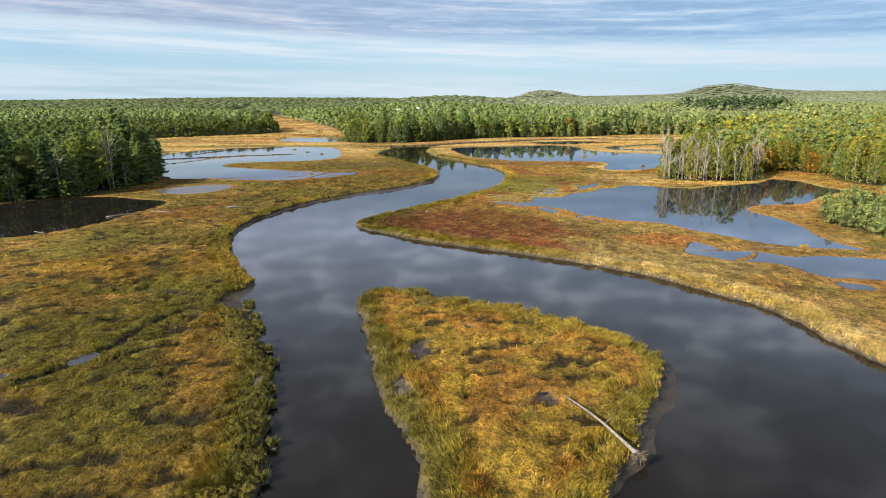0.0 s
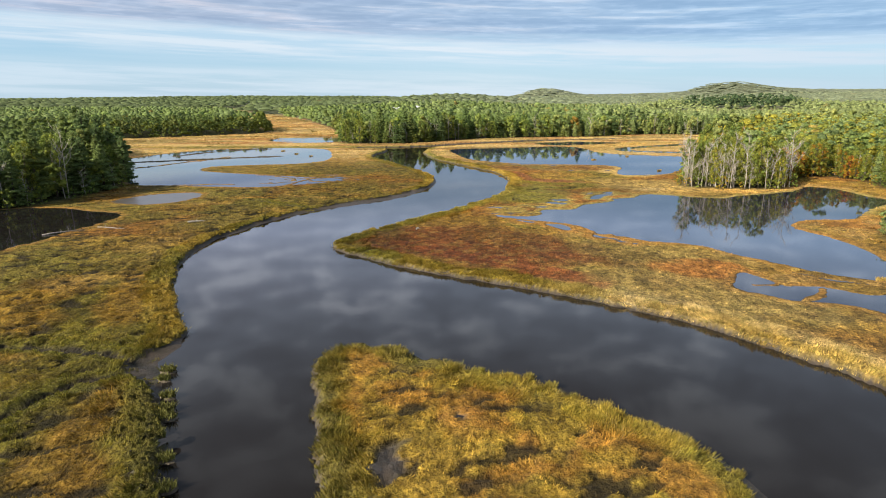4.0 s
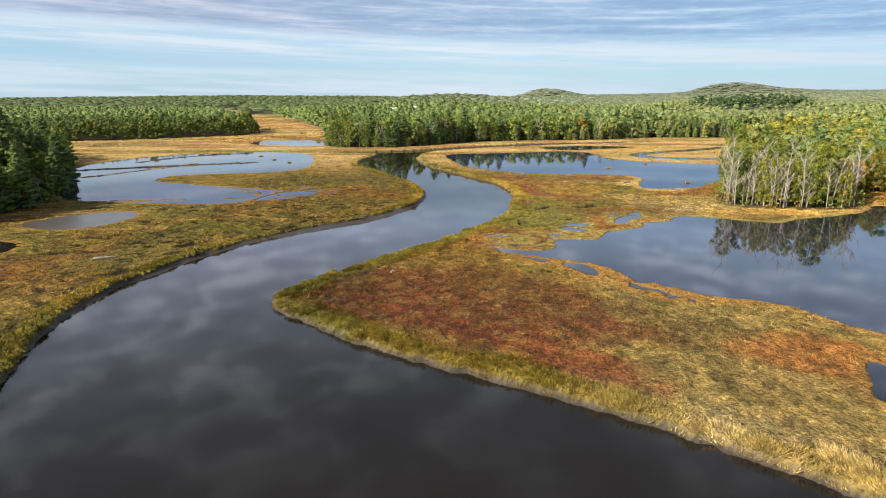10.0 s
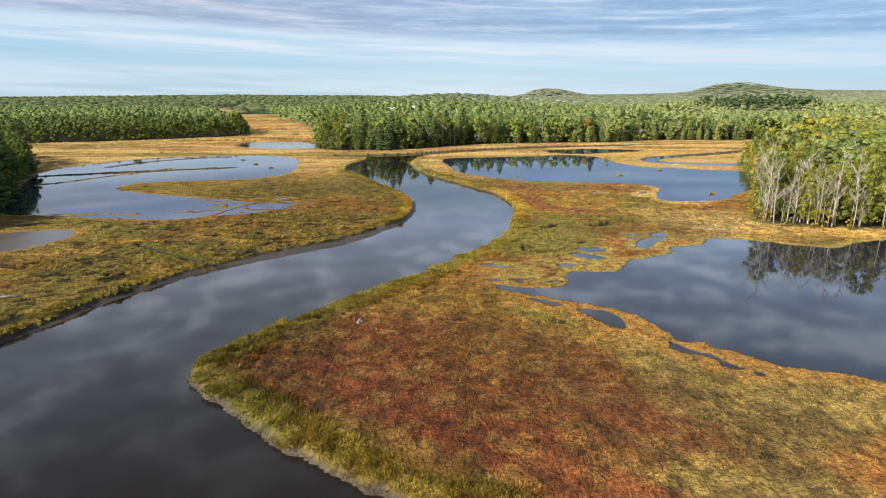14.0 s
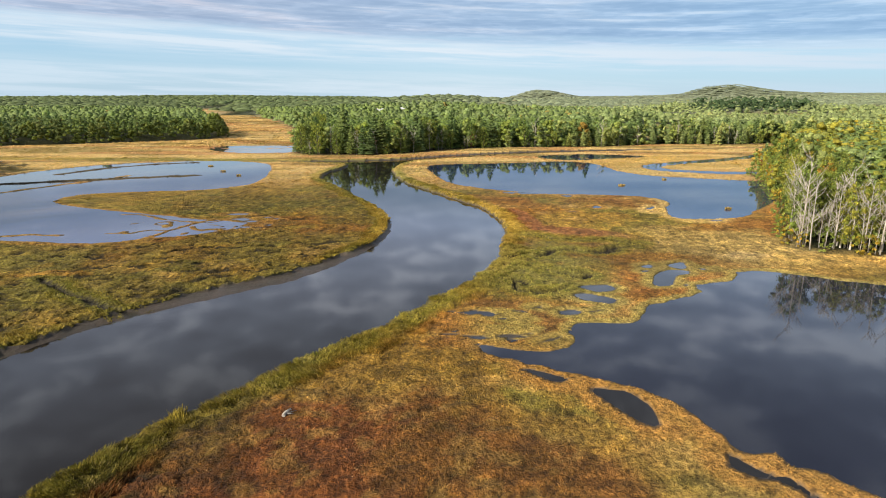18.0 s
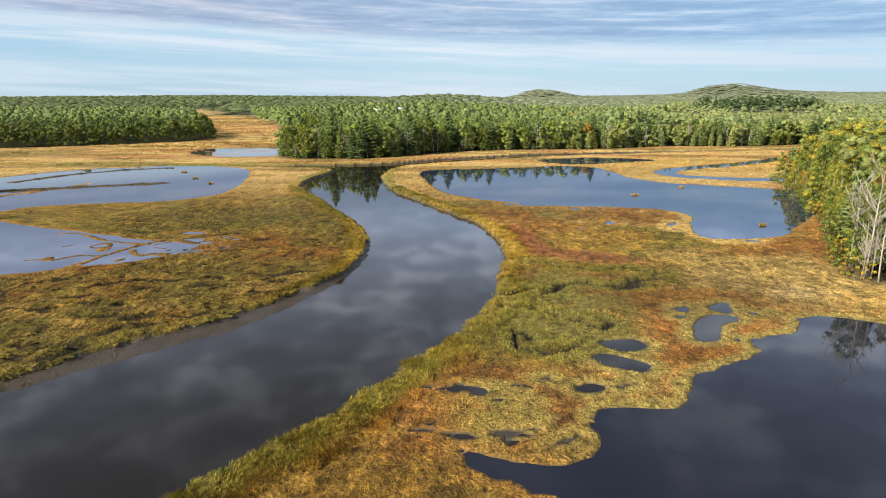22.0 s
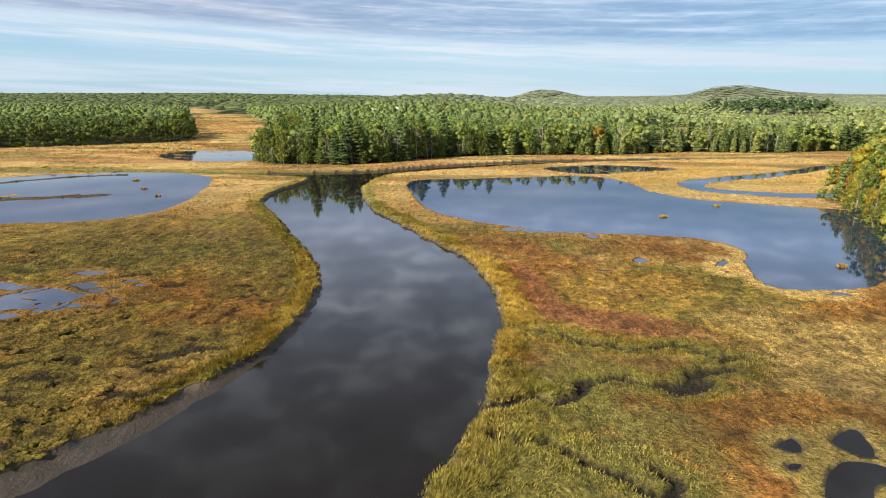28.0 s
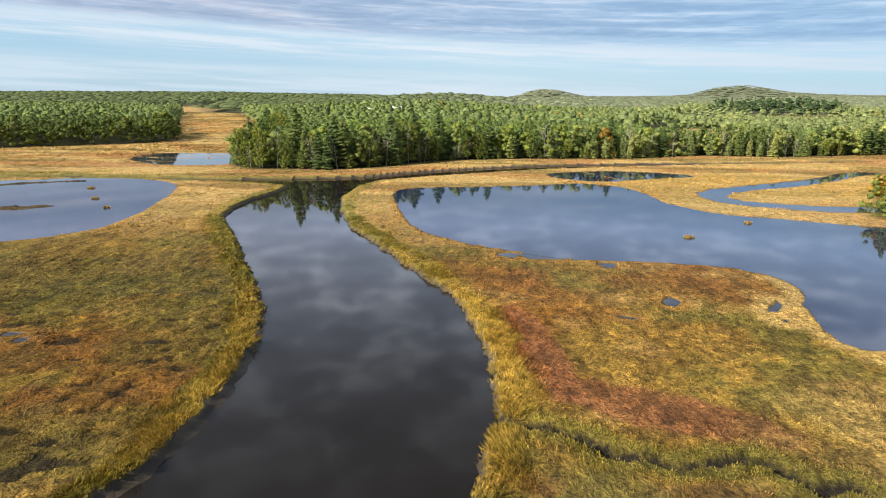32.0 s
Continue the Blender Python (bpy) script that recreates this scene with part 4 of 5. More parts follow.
def tongues(name, x, y, size, tint, label, way_seed=31, rise=0.2, vary=(0.8, 1.2)):
    """Low tongues of flattened grass, each combed one way, crested at its end, with a hollow before the next."""
    rng = np.random.default_rng(len(x) + 7)
    n = len(x)
    z = survey(gz, x, y) - 0.06
    way = math.tau * 1.3 * wilder(x, y, 11, way_seed, 2) + rng.normal(0, 0.7, n)
    ln, wd = size * rng.uniform(0.8, 1.7, n), size * rng.uniform(0.35, 0.62, n)
    tall = size * rise * rng.uniform(0.6, 1.5, n)
    cx, sx = np.cos(way), np.sin(way)
    rows = []
    for s, up in ((-0.6, 0.0), (-0.2, 0.65), (0.22, 1.0), (0.55, 0.0)):
        for v, drop in ((-1, 0.0), (0, 1.0), (1, 0.0)):
            a = ln * s * (1 - 0.22 * abs(v)) + rng.normal(0, 0.13, n) * size
            b = wd * v * (1.0 - 0.5 * abs(s)) + 0.25 * ln * s * s + rng.normal(0, 0.12, n) * size
            rows.append(np.stack([x + a * cx - b * sx, y + a * sx + b * cx, z + tall * up * drop * rng.uniform(0.8, 1.2, n)], 1))
    verts = np.stack(rows, 1)
    quads = np.array([(3 * i + j, 3 * i + j + 1, 3 * i + j + 4, 3 * i + j + 3) for i in range(3) for j in range(2)])
    faces = (np.arange(n)[:, None, None] * 12 + quads[None]).reshape(-1, 4)
    col = np.repeat(tint * rng.uniform(*vary, (n, 1)), 12, 0) * rng.uniform(0.9, 1.1, (12 * n, 1))
    return tagged(new(name, mesh_of(name, verts.reshape(-1, 3), faces, M_GROUND, col, None, True)), label, "grass", kind="stuff")


def scatter(count, x0, x1, y0, y1, seed):
    rng = np.random.default_rng(seed)
    x, y = rng.uniform(x0, x1, count), rng.uniform(y0, y1, count)
    return x, y, survey(g_river, x, y), survey(g_pond, x, y), survey(g_creek, x, y), rng


def grow_grass():
    # tall grass along the river banks
    x, y, r, p, c, rng = scatter(520000, -75, 80, 30, 330, 41)
    ok = (survey(gz, x, y) > -0.75) & ((survey(g_wet, x, y) < 0.5) | (r < 0.5)) & (survey(gz, x, y) > -0.45 - 0.4 * (r < 0.4)) & (p > 0.5) & (r > 0.05) & (r < 4.5 * (0.5 + wild(x, y, 9, 33)))
    ok &= rng.uniform(0, 1, len(x)) < np.where(y > 260, 0.4, 1.0) * (0.25 + 1.0 * step(0.3, 0.6, wild(x, y, 2.2, 34)))
    x, y, r = x[ok], y[ok], r[ok]
    tall = (0.2 + 0.55 * wilder(x, y, 2.6, 35, 2)) * (0.8 + 0.2 * step(0, 1.5, r))
    tufts("bank_grass", x, y, tall, 0.5 * np.ones(len(x)), 13, 0.045 * np.ones(len(x)), survey(g_grass, x, y) * 1.0, "tall yellow-green cordgrass along the river bank", 0.95)
    # fine close grass on the island and the left bank, combed in swirls
    x, y, r, p, c, rng = scatter(58000, -70, 27, 28, 118, 40)
    ok = (sward(x, y) > 0.5) & (r > 0.9) & (p > 0.3) & (c > 0.35) & (survey(g_wet, x, y) < 0.3) & (np.abs(x + 2) < 8 + 0.72 * y)
    x, y = x[ok], y[ok]
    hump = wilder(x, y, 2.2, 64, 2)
    # tint follows the hump: shade painted into low spots, tops lightened
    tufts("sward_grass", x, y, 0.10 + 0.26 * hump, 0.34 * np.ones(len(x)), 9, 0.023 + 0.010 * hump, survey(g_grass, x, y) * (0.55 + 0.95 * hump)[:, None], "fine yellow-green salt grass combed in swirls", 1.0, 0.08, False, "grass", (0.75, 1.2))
    x, y, r, p, c, rng = scatter(66000, -62, 72, 118, 268, 50)
    ok = (r > 0.9) & (p > 0.25) & (c > 0.35) & (survey(g_wet, x, y) < 0.3) & (rng.uniform(0, 1, len(x)) < 0.35 + step(0.35, 0.6, wilder(x, y, 1.7, 65, 3)))
    x, y = x[ok], y[ok]
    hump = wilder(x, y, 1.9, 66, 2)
    # same painted shading: tint darker in the dips, paler on the humps
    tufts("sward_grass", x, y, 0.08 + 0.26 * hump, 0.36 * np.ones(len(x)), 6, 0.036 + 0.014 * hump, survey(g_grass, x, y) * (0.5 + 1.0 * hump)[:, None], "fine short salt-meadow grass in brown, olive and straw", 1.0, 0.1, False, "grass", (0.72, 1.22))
    # tall grass beside creeks
    x, y, r, p, c, rng = scatter(90000, -60, 50, 45, 245, 42)
    ok = (c > 0.6) & (c < 2.6) & (r > 0.5) & (p > 0.4)
    x, y = x[ok], y[ok]
    tufts("creek_grass", x, y, 0.2 + 0.3 * wild(x, y, 4, 36), 0.35 * np.ones(len(x)), 9, 0.045 * np.ones(len(x)), survey(g_grass, x, y) * 1.1, "tall green grass beside narrow creeks", 0.4)
    # the combed mats of the meadow
    x, y, r, p, c, rng = scatter(150000, -112, 84, 32, 305, 43)
    thick = 0.12 + 0.95 * step(0.38, 0.58, wilder(x, y, 9, 37, 3))
    ok = (r > 1.2) & (p > 0.35) & (c > 0.5) & (survey(g_wet, x, y) < 0.3) & (rng.uniform(0, 1, len(x)) < thick) & (pits(x, y) < 0.4) & (np.abs(x + 2) < 14 + 0.8 * y)
    x, y = x[ok], y[ok]
    size = 0.36 + 0.5 * wilder(x, y, 14, 38, 2)
    tongues("meadow_mats", x, y, size, survey(g_grass, x, y) * 0.82, "combed mats of salt-meadow grass in gold and olive")
    # shaggy mounds that hang over the river's edge
    x, y, r, p, c, rng = scatter(230000, -75, 80, 28, 330, 44)
    ok = (r > 0.25) & (r < 3.4 * (0.45 + wild(x, y, 8, 33))) & (survey(gz, x, y) > -0.6) & (p > 0.6) & (survey(g_wet, x, y) < 0.6) & (x < np.interp(y, [60, 90, 110, 160, 200, 330], [-12, -20, -40, -40, -20, -8])) & (rng.uniform(0, 1, len(x)) < np.where(y > 260, 0.5, 0.9))
    x, y = x[ok], y[ok]
    tongues("bank_mounds", x, y, 0.45 + 0.5 * wilder(x, y, 6, 39, 2), survey(g_grass, x, y) * 0.75, "shaggy mounds of cordgrass at the river's edge", 32, 0.55)
    # the far flats
    x, y, r, p, c, rng = scatter(60000, -300, 270, 60, 560, 45)
    out = (x < -108) | (x > 84) | (y > 305)
    wood = np.minimum.reduce([off_line(f, x, y, 25, True) for f in (FOREST_MID, FOREST_LEFT, FOREST_NEAR, GROVE, SHRUBS)])
    ok = out & (r > 1.5) & (p > 0.8) & (wood > 1) & (survey(g_wet, x, y) < 0.3) & (rng.uniform(0, 1, len(x)) < 0.3 + 0.7 * step(0.4, 0.6, wilder(x, y, 15, 40, 3)))
    x, y = x[ok], y[ok]
    tufts("flat_grass", x, y, 0.35 + 0.3 * wild(x, y, 9, 46), 1.0 * np.ones(len(x)), 9, 0.16 * np.ones(len(x)), survey(g_grass, x, y), "tan and rust grass of the far flats", 1.2, 0.05, False, "grass", (0.85, 1.18))
    x, y, r, p, c, rng = scatter(30000, -620, -60, 480, 1400, 47)
    wood = np.minimum.reduce([off_line(f, x, y, 25, True) for f in (FOREST_MID, FOREST_LEFT, FOREST_NEAR)])
    ok = (wood > 1) & (p > 1) & (r > 1) & (rng.uniform(0, 1, len(x)) < 0.15 + step(0.45, 0.6, wilder(x, 3 * y, 50, 48, 3)))
    x, y = x[ok], y[ok]
    tufts("flat_grass", x, y, 0.6 + 0.7 * wild(x, y, 30, 49), 2.4 * np.ones(len(x)), 8, 0.5 * np.ones(len(x)), survey(g_grass, x, y) * 0.95, "rust and tan grass of the far inlet", 1.2, 0.05, False)


grow_grass()


# ---- trees ----
def leaves(centres, normals, size, tint, rng, vary=0.25, jit=0.26):
    """Leaf sprays: small four-cornered cards, tilted every way."""
    n = len(centres)
    nrm = normals / (np.linalg.norm(normals, axis=1)[:, None] + 1e-9) + rng.normal(0, jit, (n, 3))
    nrm /= np.linalg.norm(nrm, axis=1)[:, None]
    side = np.cross(nrm, rng.normal(0, 1, (n, 3)))
    side /= np.linalg.norm(side, axis=1)[:, None] + 1e-9
    up = np.cross(nrm, side)
    s = (size * rng.uniform(0.6, 1.35, n))[:, None]
    k = rng.uniform(0.35, 1.0, (4, n, 1))
    corners = [centres + s * (k[0] * side), centres + s * k[1] * up + 0.2 * s * nrm, centres - s * k[2] * side, centres - s * k[3] * up - 0.2 * s * nrm]
    verts = np.stack(corners, 1).reshape(-1, 3)
    col = np.repeat(np.array(tint) * rng.uniform(1 - vary, 1 + vary, (n, 1)), 4, 0)
    return verts, col


def ball(n, rng):
    v = rng.normal(0, 1, (n, 3))
    return v / np.linalg.norm(v, axis=1)[:, None]


def quad_ball():
    """A coarse ball of 24 four-sided faces."""
    keys, verts, faces = {}, [], []

    def at(p):
        if p not in keys:
            keys[p] = len(verts)
            verts.append(np.array(p) / np.linalg.norm(p))
        return keys[p]
    for axis in range(3):
        for side in (-1, 1):
            for a in (-1, 0):
                for b in (-1, 0):
                    corners = [(a, b), (a + 1, b), (a + 1, b + 1), (a, b + 1)]
                    pts = []
                    for u, v in corners[::side]:
                        p = [0, 0, 0]
                        p[axis], p[(axis + 1) % 3], p[(axis + 2) % 3] = side, u, v
                        pts.append(at(tuple(p)))
                    faces.append(pts)
    return np.array(verts), np.array(faces)


BALL_V, BALL_F = quad_ball()


BALL_TOP = np.array([f for f in BALL_F if BALL_V[f, 2].mean() > 0.2])


def cores(centres, radii, tints, rng, cap=False, rough=0.36):
    """Lumpy masses of leaves: corners, colours and faces; caps alone for canopies seen from above."""
    n, faces = len(centres), BALL_TOP if cap else BALL_F
    v = centres[:, None, :] + BALL_V[None] * radii[:, None, :] * rng.uniform(0.96 - rough, 0.96 + rough, (n, len(BALL_V), 1))
    c = tints[:, None, :] * rng.uniform(0.82, 1.18, (n, len(BALL_V), 1))
    f = np.arange(n)[:, None, None] * len(BALL_V) + faces[None]
    return v.reshape(-1, 3), c.reshape(-1, 3), f.reshape(-1, 4)


def leaf_mesh(name, sprays, masses):
    """One mesh of leaf sprays and leaf masses."""
    vs, cs, fs, n = [], [], [], 0
    for v, c in sprays:
        vs.append(v), cs.append(c), fs.append(np.arange(len(v)).reshape(-1, 4) + n)
        n += len(v)
    for v, c, f in masses:
        vs.append(v), cs.append(c), fs.append(f + n)
        n += len(v)
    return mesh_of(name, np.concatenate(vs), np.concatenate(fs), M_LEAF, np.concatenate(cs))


def leafy_crown(rng, h, wide, tints, lobes=56, each=44, size=0.26, low=0.1):
    """A broad uneven crown: lobes of leaves with loose sprays round them and gaps between."""
    sprays, masses, tips = [], [], []
    for i in range(lobes):
        u = (i + rng.uniform(0, 1)) / lobes
        z = h * (low + (0.93 - low) * u)
        girth = wide * math.sqrt(max(0.05, 1 - ((u - 0.45) / 0.6) ** 2))
        a, out = i * 2.4 + rng.uniform(-0.5, 0.5), girth * rng.uniform(0.4, 0.92)
        c = np.array((out * math.cos(a), out * math.sin(a), z))
        tips.append(c)
        rad = wide * rng.uniform(0.15, 0.30)
        tint = np.array(tints[rng.integers(len(tints))]) * rng.uniform(0.72, 1.25)
        d = ball(each, rng)
        pts = c + d * rad * rng.uniform(0.6, 1.35, (each, 1)) * np.array((1, 1, 0.8))
        sprays.append(leaves(pts, d + np.array((0, 0, 0.3)), size, tint, rng, 0.3, 0.4))
        masses.append(cores(c[None], np.array([[0.52 * rad, 0.52 * rad, 0.42 * rad]]), tint[None], rng))
    return sprays, masses, tips


def pine_crown(rng, h, wide, tint, low=0.06, levels=12, size=0.5):
    """Tiers of flat plumes with dark gaps between them, blunt and ragged at the top."""
    sprays, masses, tips = [], [], []
    for i in range(levels):
        u = i / (levels - 1)
        reach = wide * (1.08 - u ** 1.8) ** 0.7 * rng.uniform(0.7, 1.15)
        z = h * (low + (0.97 - low) * u)
        count = 3 if u > 0.85 else 5
        for b in range(count):
            a = i * 1.1 + b * math.tau / count + rng.uniform(-0.4, 0.4)
            length = reach * rng.uniform(0.65, 1.05)
            c = np.array((0.6 * length * math.cos(a), 0.6 * length * math.sin(a), z + 0.05 * length + rng.normal(0, 0.25)))
            rad = 0.36 * length + 0.3
            shade = np.array(tint) * rng.uniform(0.85, 1.15)
            masses.append(cores(c[None], np.array([[rad, rad, 0.026 * h]]), shade[None], rng))
            d = ball(16, rng)
            pts = c + d * np.array((1.3 * rad, 1.3 * rad, 0.05 * h)) * rng.uniform(0.6, 1.2, (16, 1))
            sprays.append(leaves(pts, d * 0.5 + np.array((0, 0, 0.6)), size, shade, rng, 0.3, 0.4))
            if b == 0:
                tips.append(c)
    return sprays, masses, tips


def stem(rng, h, r, tips, top=0.9):
    bm = bmesh.new()
    bend = rng.normal(0, 0.02 * h, 2)
    path = [(bend[0] * u * u, bend[1] * u * u, h * top * u - 0.3 * (u == 0)) for u in (0, 0.06, 0.25, 0.5, 0.75, 1)]
    tube(bm, path, [r * 1.35, r, 0.85 * r, 0.62 * r, 0.36 * r, 0.08 * r], 7)
    for c in tips:
        z0 = max(0.12 * h, c[2] - 0.45 * math.hypot(c[0], c[1]) - 0.05 * h)
        u = min(1, z0 / (h * top))
        root = Vector((bend[0] * u * u, bend[1] * u * u, z0))
        tip = Vector(c)
        tube(bm, [root, root.lerp(tip, 0.5) + Vector((0, 0, 0.04 * h)), tip], [0.28 * r * (1.1 - u * 0.6), 0.18 * r * (1.1 - u * 0.6), 0.03], 4)
    return bm


def make_tree(name, label, seed, h, kind, tints, wide):
    rng = np.random.default_rng(seed)
    tree = tagged(new(name), label, "tree")
    if kind == "pine":
        sprays, masses, tips = pine_crown(rng, h, wide, tints[0])
        bm = stem(rng, h, 0.018 * h, tips[::2], 0.96)
    else:
        sprays, masses, tips = leafy_crown(rng, h, wide, tints) if kind != "sapling" else leafy_crown(rng, h, wide, tints, 11, 16, 0.36, 0.06)
        bm = stem(rng, h, 0.016 * h, tips[::2], 0.8)
    part("trunk", bm, M_BARK if kind != "birch" else M_PALE, tree)
    part("crown", leaf_mesh("crown", sprays, masses), None, tree)
    return tree


def make_snag(seed, h):
    """A dead, barkless tree with forking bare limbs."""
    rng = np.random.default_rng(seed)
    tree = tagged(new("dead_tree"), "bare dead tree with bleached grey-white trunk and limbs", "tree")
    bm = bmesh.new()
    lean = rng.normal(0, 0.07 * h, 2)
    path = [(lean[0] * u * u, lean[1] * u * u + 0.2 * math.sin(5 * u), h * u - 0.3 * (u == 0)) for u in (0, 0.2, 0.4, 0.6, 0.8, 1)]
    tube(bm, path, [0.16, 0.13, 0.11, 0.09, 0.06, 0.02], 7)
    part("trunk", bm, M_PALE, tree)
    for i in range(14):
        twigs = bmesh.new()
        u = rng.uniform(0.25, 0.95)
        root = Vector((lean[0] * u * u, lean[1] * u * u + 0.2 * math.sin(5 * u), h * u))
        a, ln = rng.uniform(0, math.tau), h * rng.uniform(0.12, 0.34) * (1.15 - 0.6 * u)
        mid = root + Vector((0.45 * ln * math.cos(a), 0.45 * ln * math.sin(a), 0.42 * ln))
        tip = mid + Vector((0.35 * ln * math.cos(a + 0.4), 0.35 * ln * math.sin(a + 0.4), 0.66 * ln))
        tube(twigs, [root, mid, tip], [0.065, 0.042, 0.014], 5)
        for turn in (-0.9, 0.8):
            fork = mid + Vector((0.4 * ln * math.cos(a + turn), 0.4 * ln * math.sin(a + turn), 0.5 * ln * rng.uniform(0.6, 1.2)))
            tube(twigs, [mid, fork], [0.036, 0.010], 4)
        part("limb", twigs, M_PALE, tree)
    return tree


PINE, PINE_LIGHT = (0.138, 0.195, 0.072), (0.30, 0.36, 0.150)
OAK, ELM, LIME = (0.170, 0.232, 0.056), (0.220, 0.268, 0.062), (0.295, 0.305, 0.062)
GOLD, AMBER, RUST = (0.42, 0.30, 0.045), (0.43, 0.225, 0.036), (0.27, 0.105, 0.035)
KINDS = {
    "pine": [make_tree("pine_tree", "tall dark green white pine at the marsh edge", 100 + i, 18.5 + 1.2 * i, "pine", [PINE], 4.4 + 0.3 * i) for i in range(3)],
    "pale_pine": [make_tree("pine_tree", "sunlit light green pine in a dense stand", 110 + i, 17.5 + 1.2 * i, "pine", [PINE_LIGHT], 4.4) for i in range(3)],
    "oak": [make_tree("broadleaf_tree", "green broadleaf tree at the wood's edge", 120 + i, 18 + 2 * i, "oak", [OAK, ELM], 4.8 + 0.4 * i) for i in range(3)],
    "lime": [make_tree("broadleaf_tree", "yellow-green broadleaf tree in early autumn", 130 + i, 18 + 1.8 * i, "birch", [ELM, LIME, LIME], 4.6) for i in range(3)],
    "gold": [make_tree("broadleaf_tree", "golden yellow autumn maple beside the pond", 140 + i, 15 + 2 * i, "oak", [GOLD, LIME, LIME, AMBER], 4.0) for i in range(2)],
    "rust": [make_tree("broadleaf_tree", "orange and red autumn maple tree", 150, 14, "oak", [AMBER, RUST, GOLD], 3.6)],
    "sapling": [make_tree("sapling_tree", "low green sapling at the foot of the wood", 170 + i, 7.0, "sapling", [OAK, ELM], 2.6) for i in range(2)],
    "gold_sapling": [make_tree("sapling_tree", "low yellowing sapling at the foot of the wood", 175, 6.0, "sapling", [LIME, ELM, GOLD], 2.3)],
    "snag": [make_snag(160 + i, 11.5 + 1.6 * i) for i in range(4)],
}
FIRST = {id(t): True for v in KINDS.values() for t in v}
PLANTED = []


def plant(kind, x, y, rng, scale=1.0, group=""):
    """Sets a tree of that kind: the first itself, then copies."""
    proto = KINDS[kind][rng.integers(len(KINDS[kind]))]
    z = float(survey(gz, np.array([x]), np.array([y]))[0])
    s = scale * rng.uniform(0.85, 1.15)
    m = Matrix.LocRotScale((x, y, z - 0.1), Euler((rng.normal(0, 0.02), rng.normal(0, 0.02), rng.uniform(0, math.tau))), (s, s, s * rng.uniform(0.92, 1.12)))
    if FIRST.pop(id(proto), None):
        tree = proto
        tree.matrix_basis = m
    else:
        tree = copy_thing(proto, m)
    tagged(tree, group=group)
    PLANTED.append((x, y))


def choose(rng, table):
    names, w = zip(*table)
    return names[rng.choice(len(names), p=np.array(w) / sum(w))]


def inside_wood(f, x, y):
    return float(off_line(f, np.array([x]), np.array([y]), 60, True)[0])


def edge_wood(outline, x0, x1, y0, y1, gap, depth, table, seed, group, scale=1.0, limit=300, least=1.0):
    """Trees one by one along the seen edge of a wood."""
    rng = np.random.default_rng(seed)
    made = 0
    for gy_ in np.arange(y0, y1, gap):
        for gx_ in np.arange(x0, x1, gap):
            x, y = gx_ + rng.uniform(-0.4, 0.4) * gap, gy_ + rng.uniform(-0.4, 0.4) * gap
            d = inside_wood(outline, x, y)
            if -depth < d < -least and made < limit:
                plant(choose(rng, table), x, y, rng, scale * (0.85 if d > -4 else 1.0), group)
                made += 1
    return made


edge_wood(GROVE, 74, 160, 180, 390, 5.0, 17, [("oak", 3.0), ("lime", 5.4), ("gold", 1.3), ("rust", 0.15), ("pale_pine", 0.8)], 201, "trees of the grove", 0.80, 230, 2.6)
rng = np.random.default_rng(202)
for i in range(34):
    x = 74.5 + 36 * rng.uniform(0, 1) ** 1.5
    y = float(np.interp(x, [74, 84, 95, 106, 112], [223.5, 218.6, 216.2, 217.2, 224])) + rng.uniform(-0.6, 6.0)
    plant("snag", x, y, rng, rng.uniform(0.6, 1.1), "dead trees before the grove")
for i in range(12):
    x = 110 + 2.9 * i + rng.uniform(-1.4, 1.4)
    plant("gold" if i % 5 else "rust", x, float(np.interp(x, [108, 119, 132, 140, 146], [221, 239, 247, 238, 214])) + rng.uniform(0, 4), rng, 0.72, "trees of the grove")
edge_wood(FOREST_NEAR, -185, -118, 140, 330, 6.2, 20, [("oak", 4), ("pine", 5), ("lime", 0.3)], 203, "trees of the near wood", 1.0, 120)
edge_wood(FOREST_MID, -112, 20, 425, 560, 6.2, 17, [("oak", 5), ("pine", 4), ("lime", 0.5), ("rust", 0.12)], 204, "trees of the middle wood", 0.92, 130)
edge_wood(FOREST_MID, 20, 270, 425, 560, 6.6, 14, [("oak", 1), ("pine", 2.5), ("pale_pine", 6), ("lime", 0.5), ("rust", 0.1)], 205, "trees of the middle wood", 0.84, 150)

for i in range(26):
    x = (-88, 200)[i % 2] * rng.uniform(0, 1) if i % 3 else rng.uniform(-70, 20)
    y = float(np.interp(x, [-90, -62, -38, -20, -5, 16, 40, 75, 103, 128, 150, 200], [437, 429, 432, 446, 463, 477, 483, 489, 493, 508, 513, 512])) + rng.uniform(0.5, 3.0)
    plant("snag", x, y, rng, rng.uniform(0.7, 1.1), "dead trees before the middle wood")
for i in range(9):
    y = rng.uniform(172, 232)
    x = float(np.interp(y, [168, 176, 188, 208, 232], [-146, -134, -124, -122, -125])) - rng.uniform(0.5, 3.0)
    plant("snag", x, y, rng, rng.uniform(0.7, 1.1), "dead trees before the near wood")


def saplings(outline, x0, x1, y0, y1, gap, table, seed, group):
    """Low growth along the foot of a wood."""
    rng = np.random.default_rng(seed)
    x, y = np.meshgrid(np.arange(x0, x1, gap), np.arange(y0, y1, gap))
    x, y = x.ravel() + rng.uniform(-0.5, 0.5, x.size) * gap, y.ravel() + rng.uniform(-0.5, 0.5, x.size) * gap
    d = off_line(outline, x, y, 20, True)
    for a, b in zip(x[(d > -2.4) & (d < 0.2)], y[(d > -2.4) & (d < 0.2)]):
        plant(choose(rng, table), a, b, rng, rng.uniform(0.6, 1.2), group)


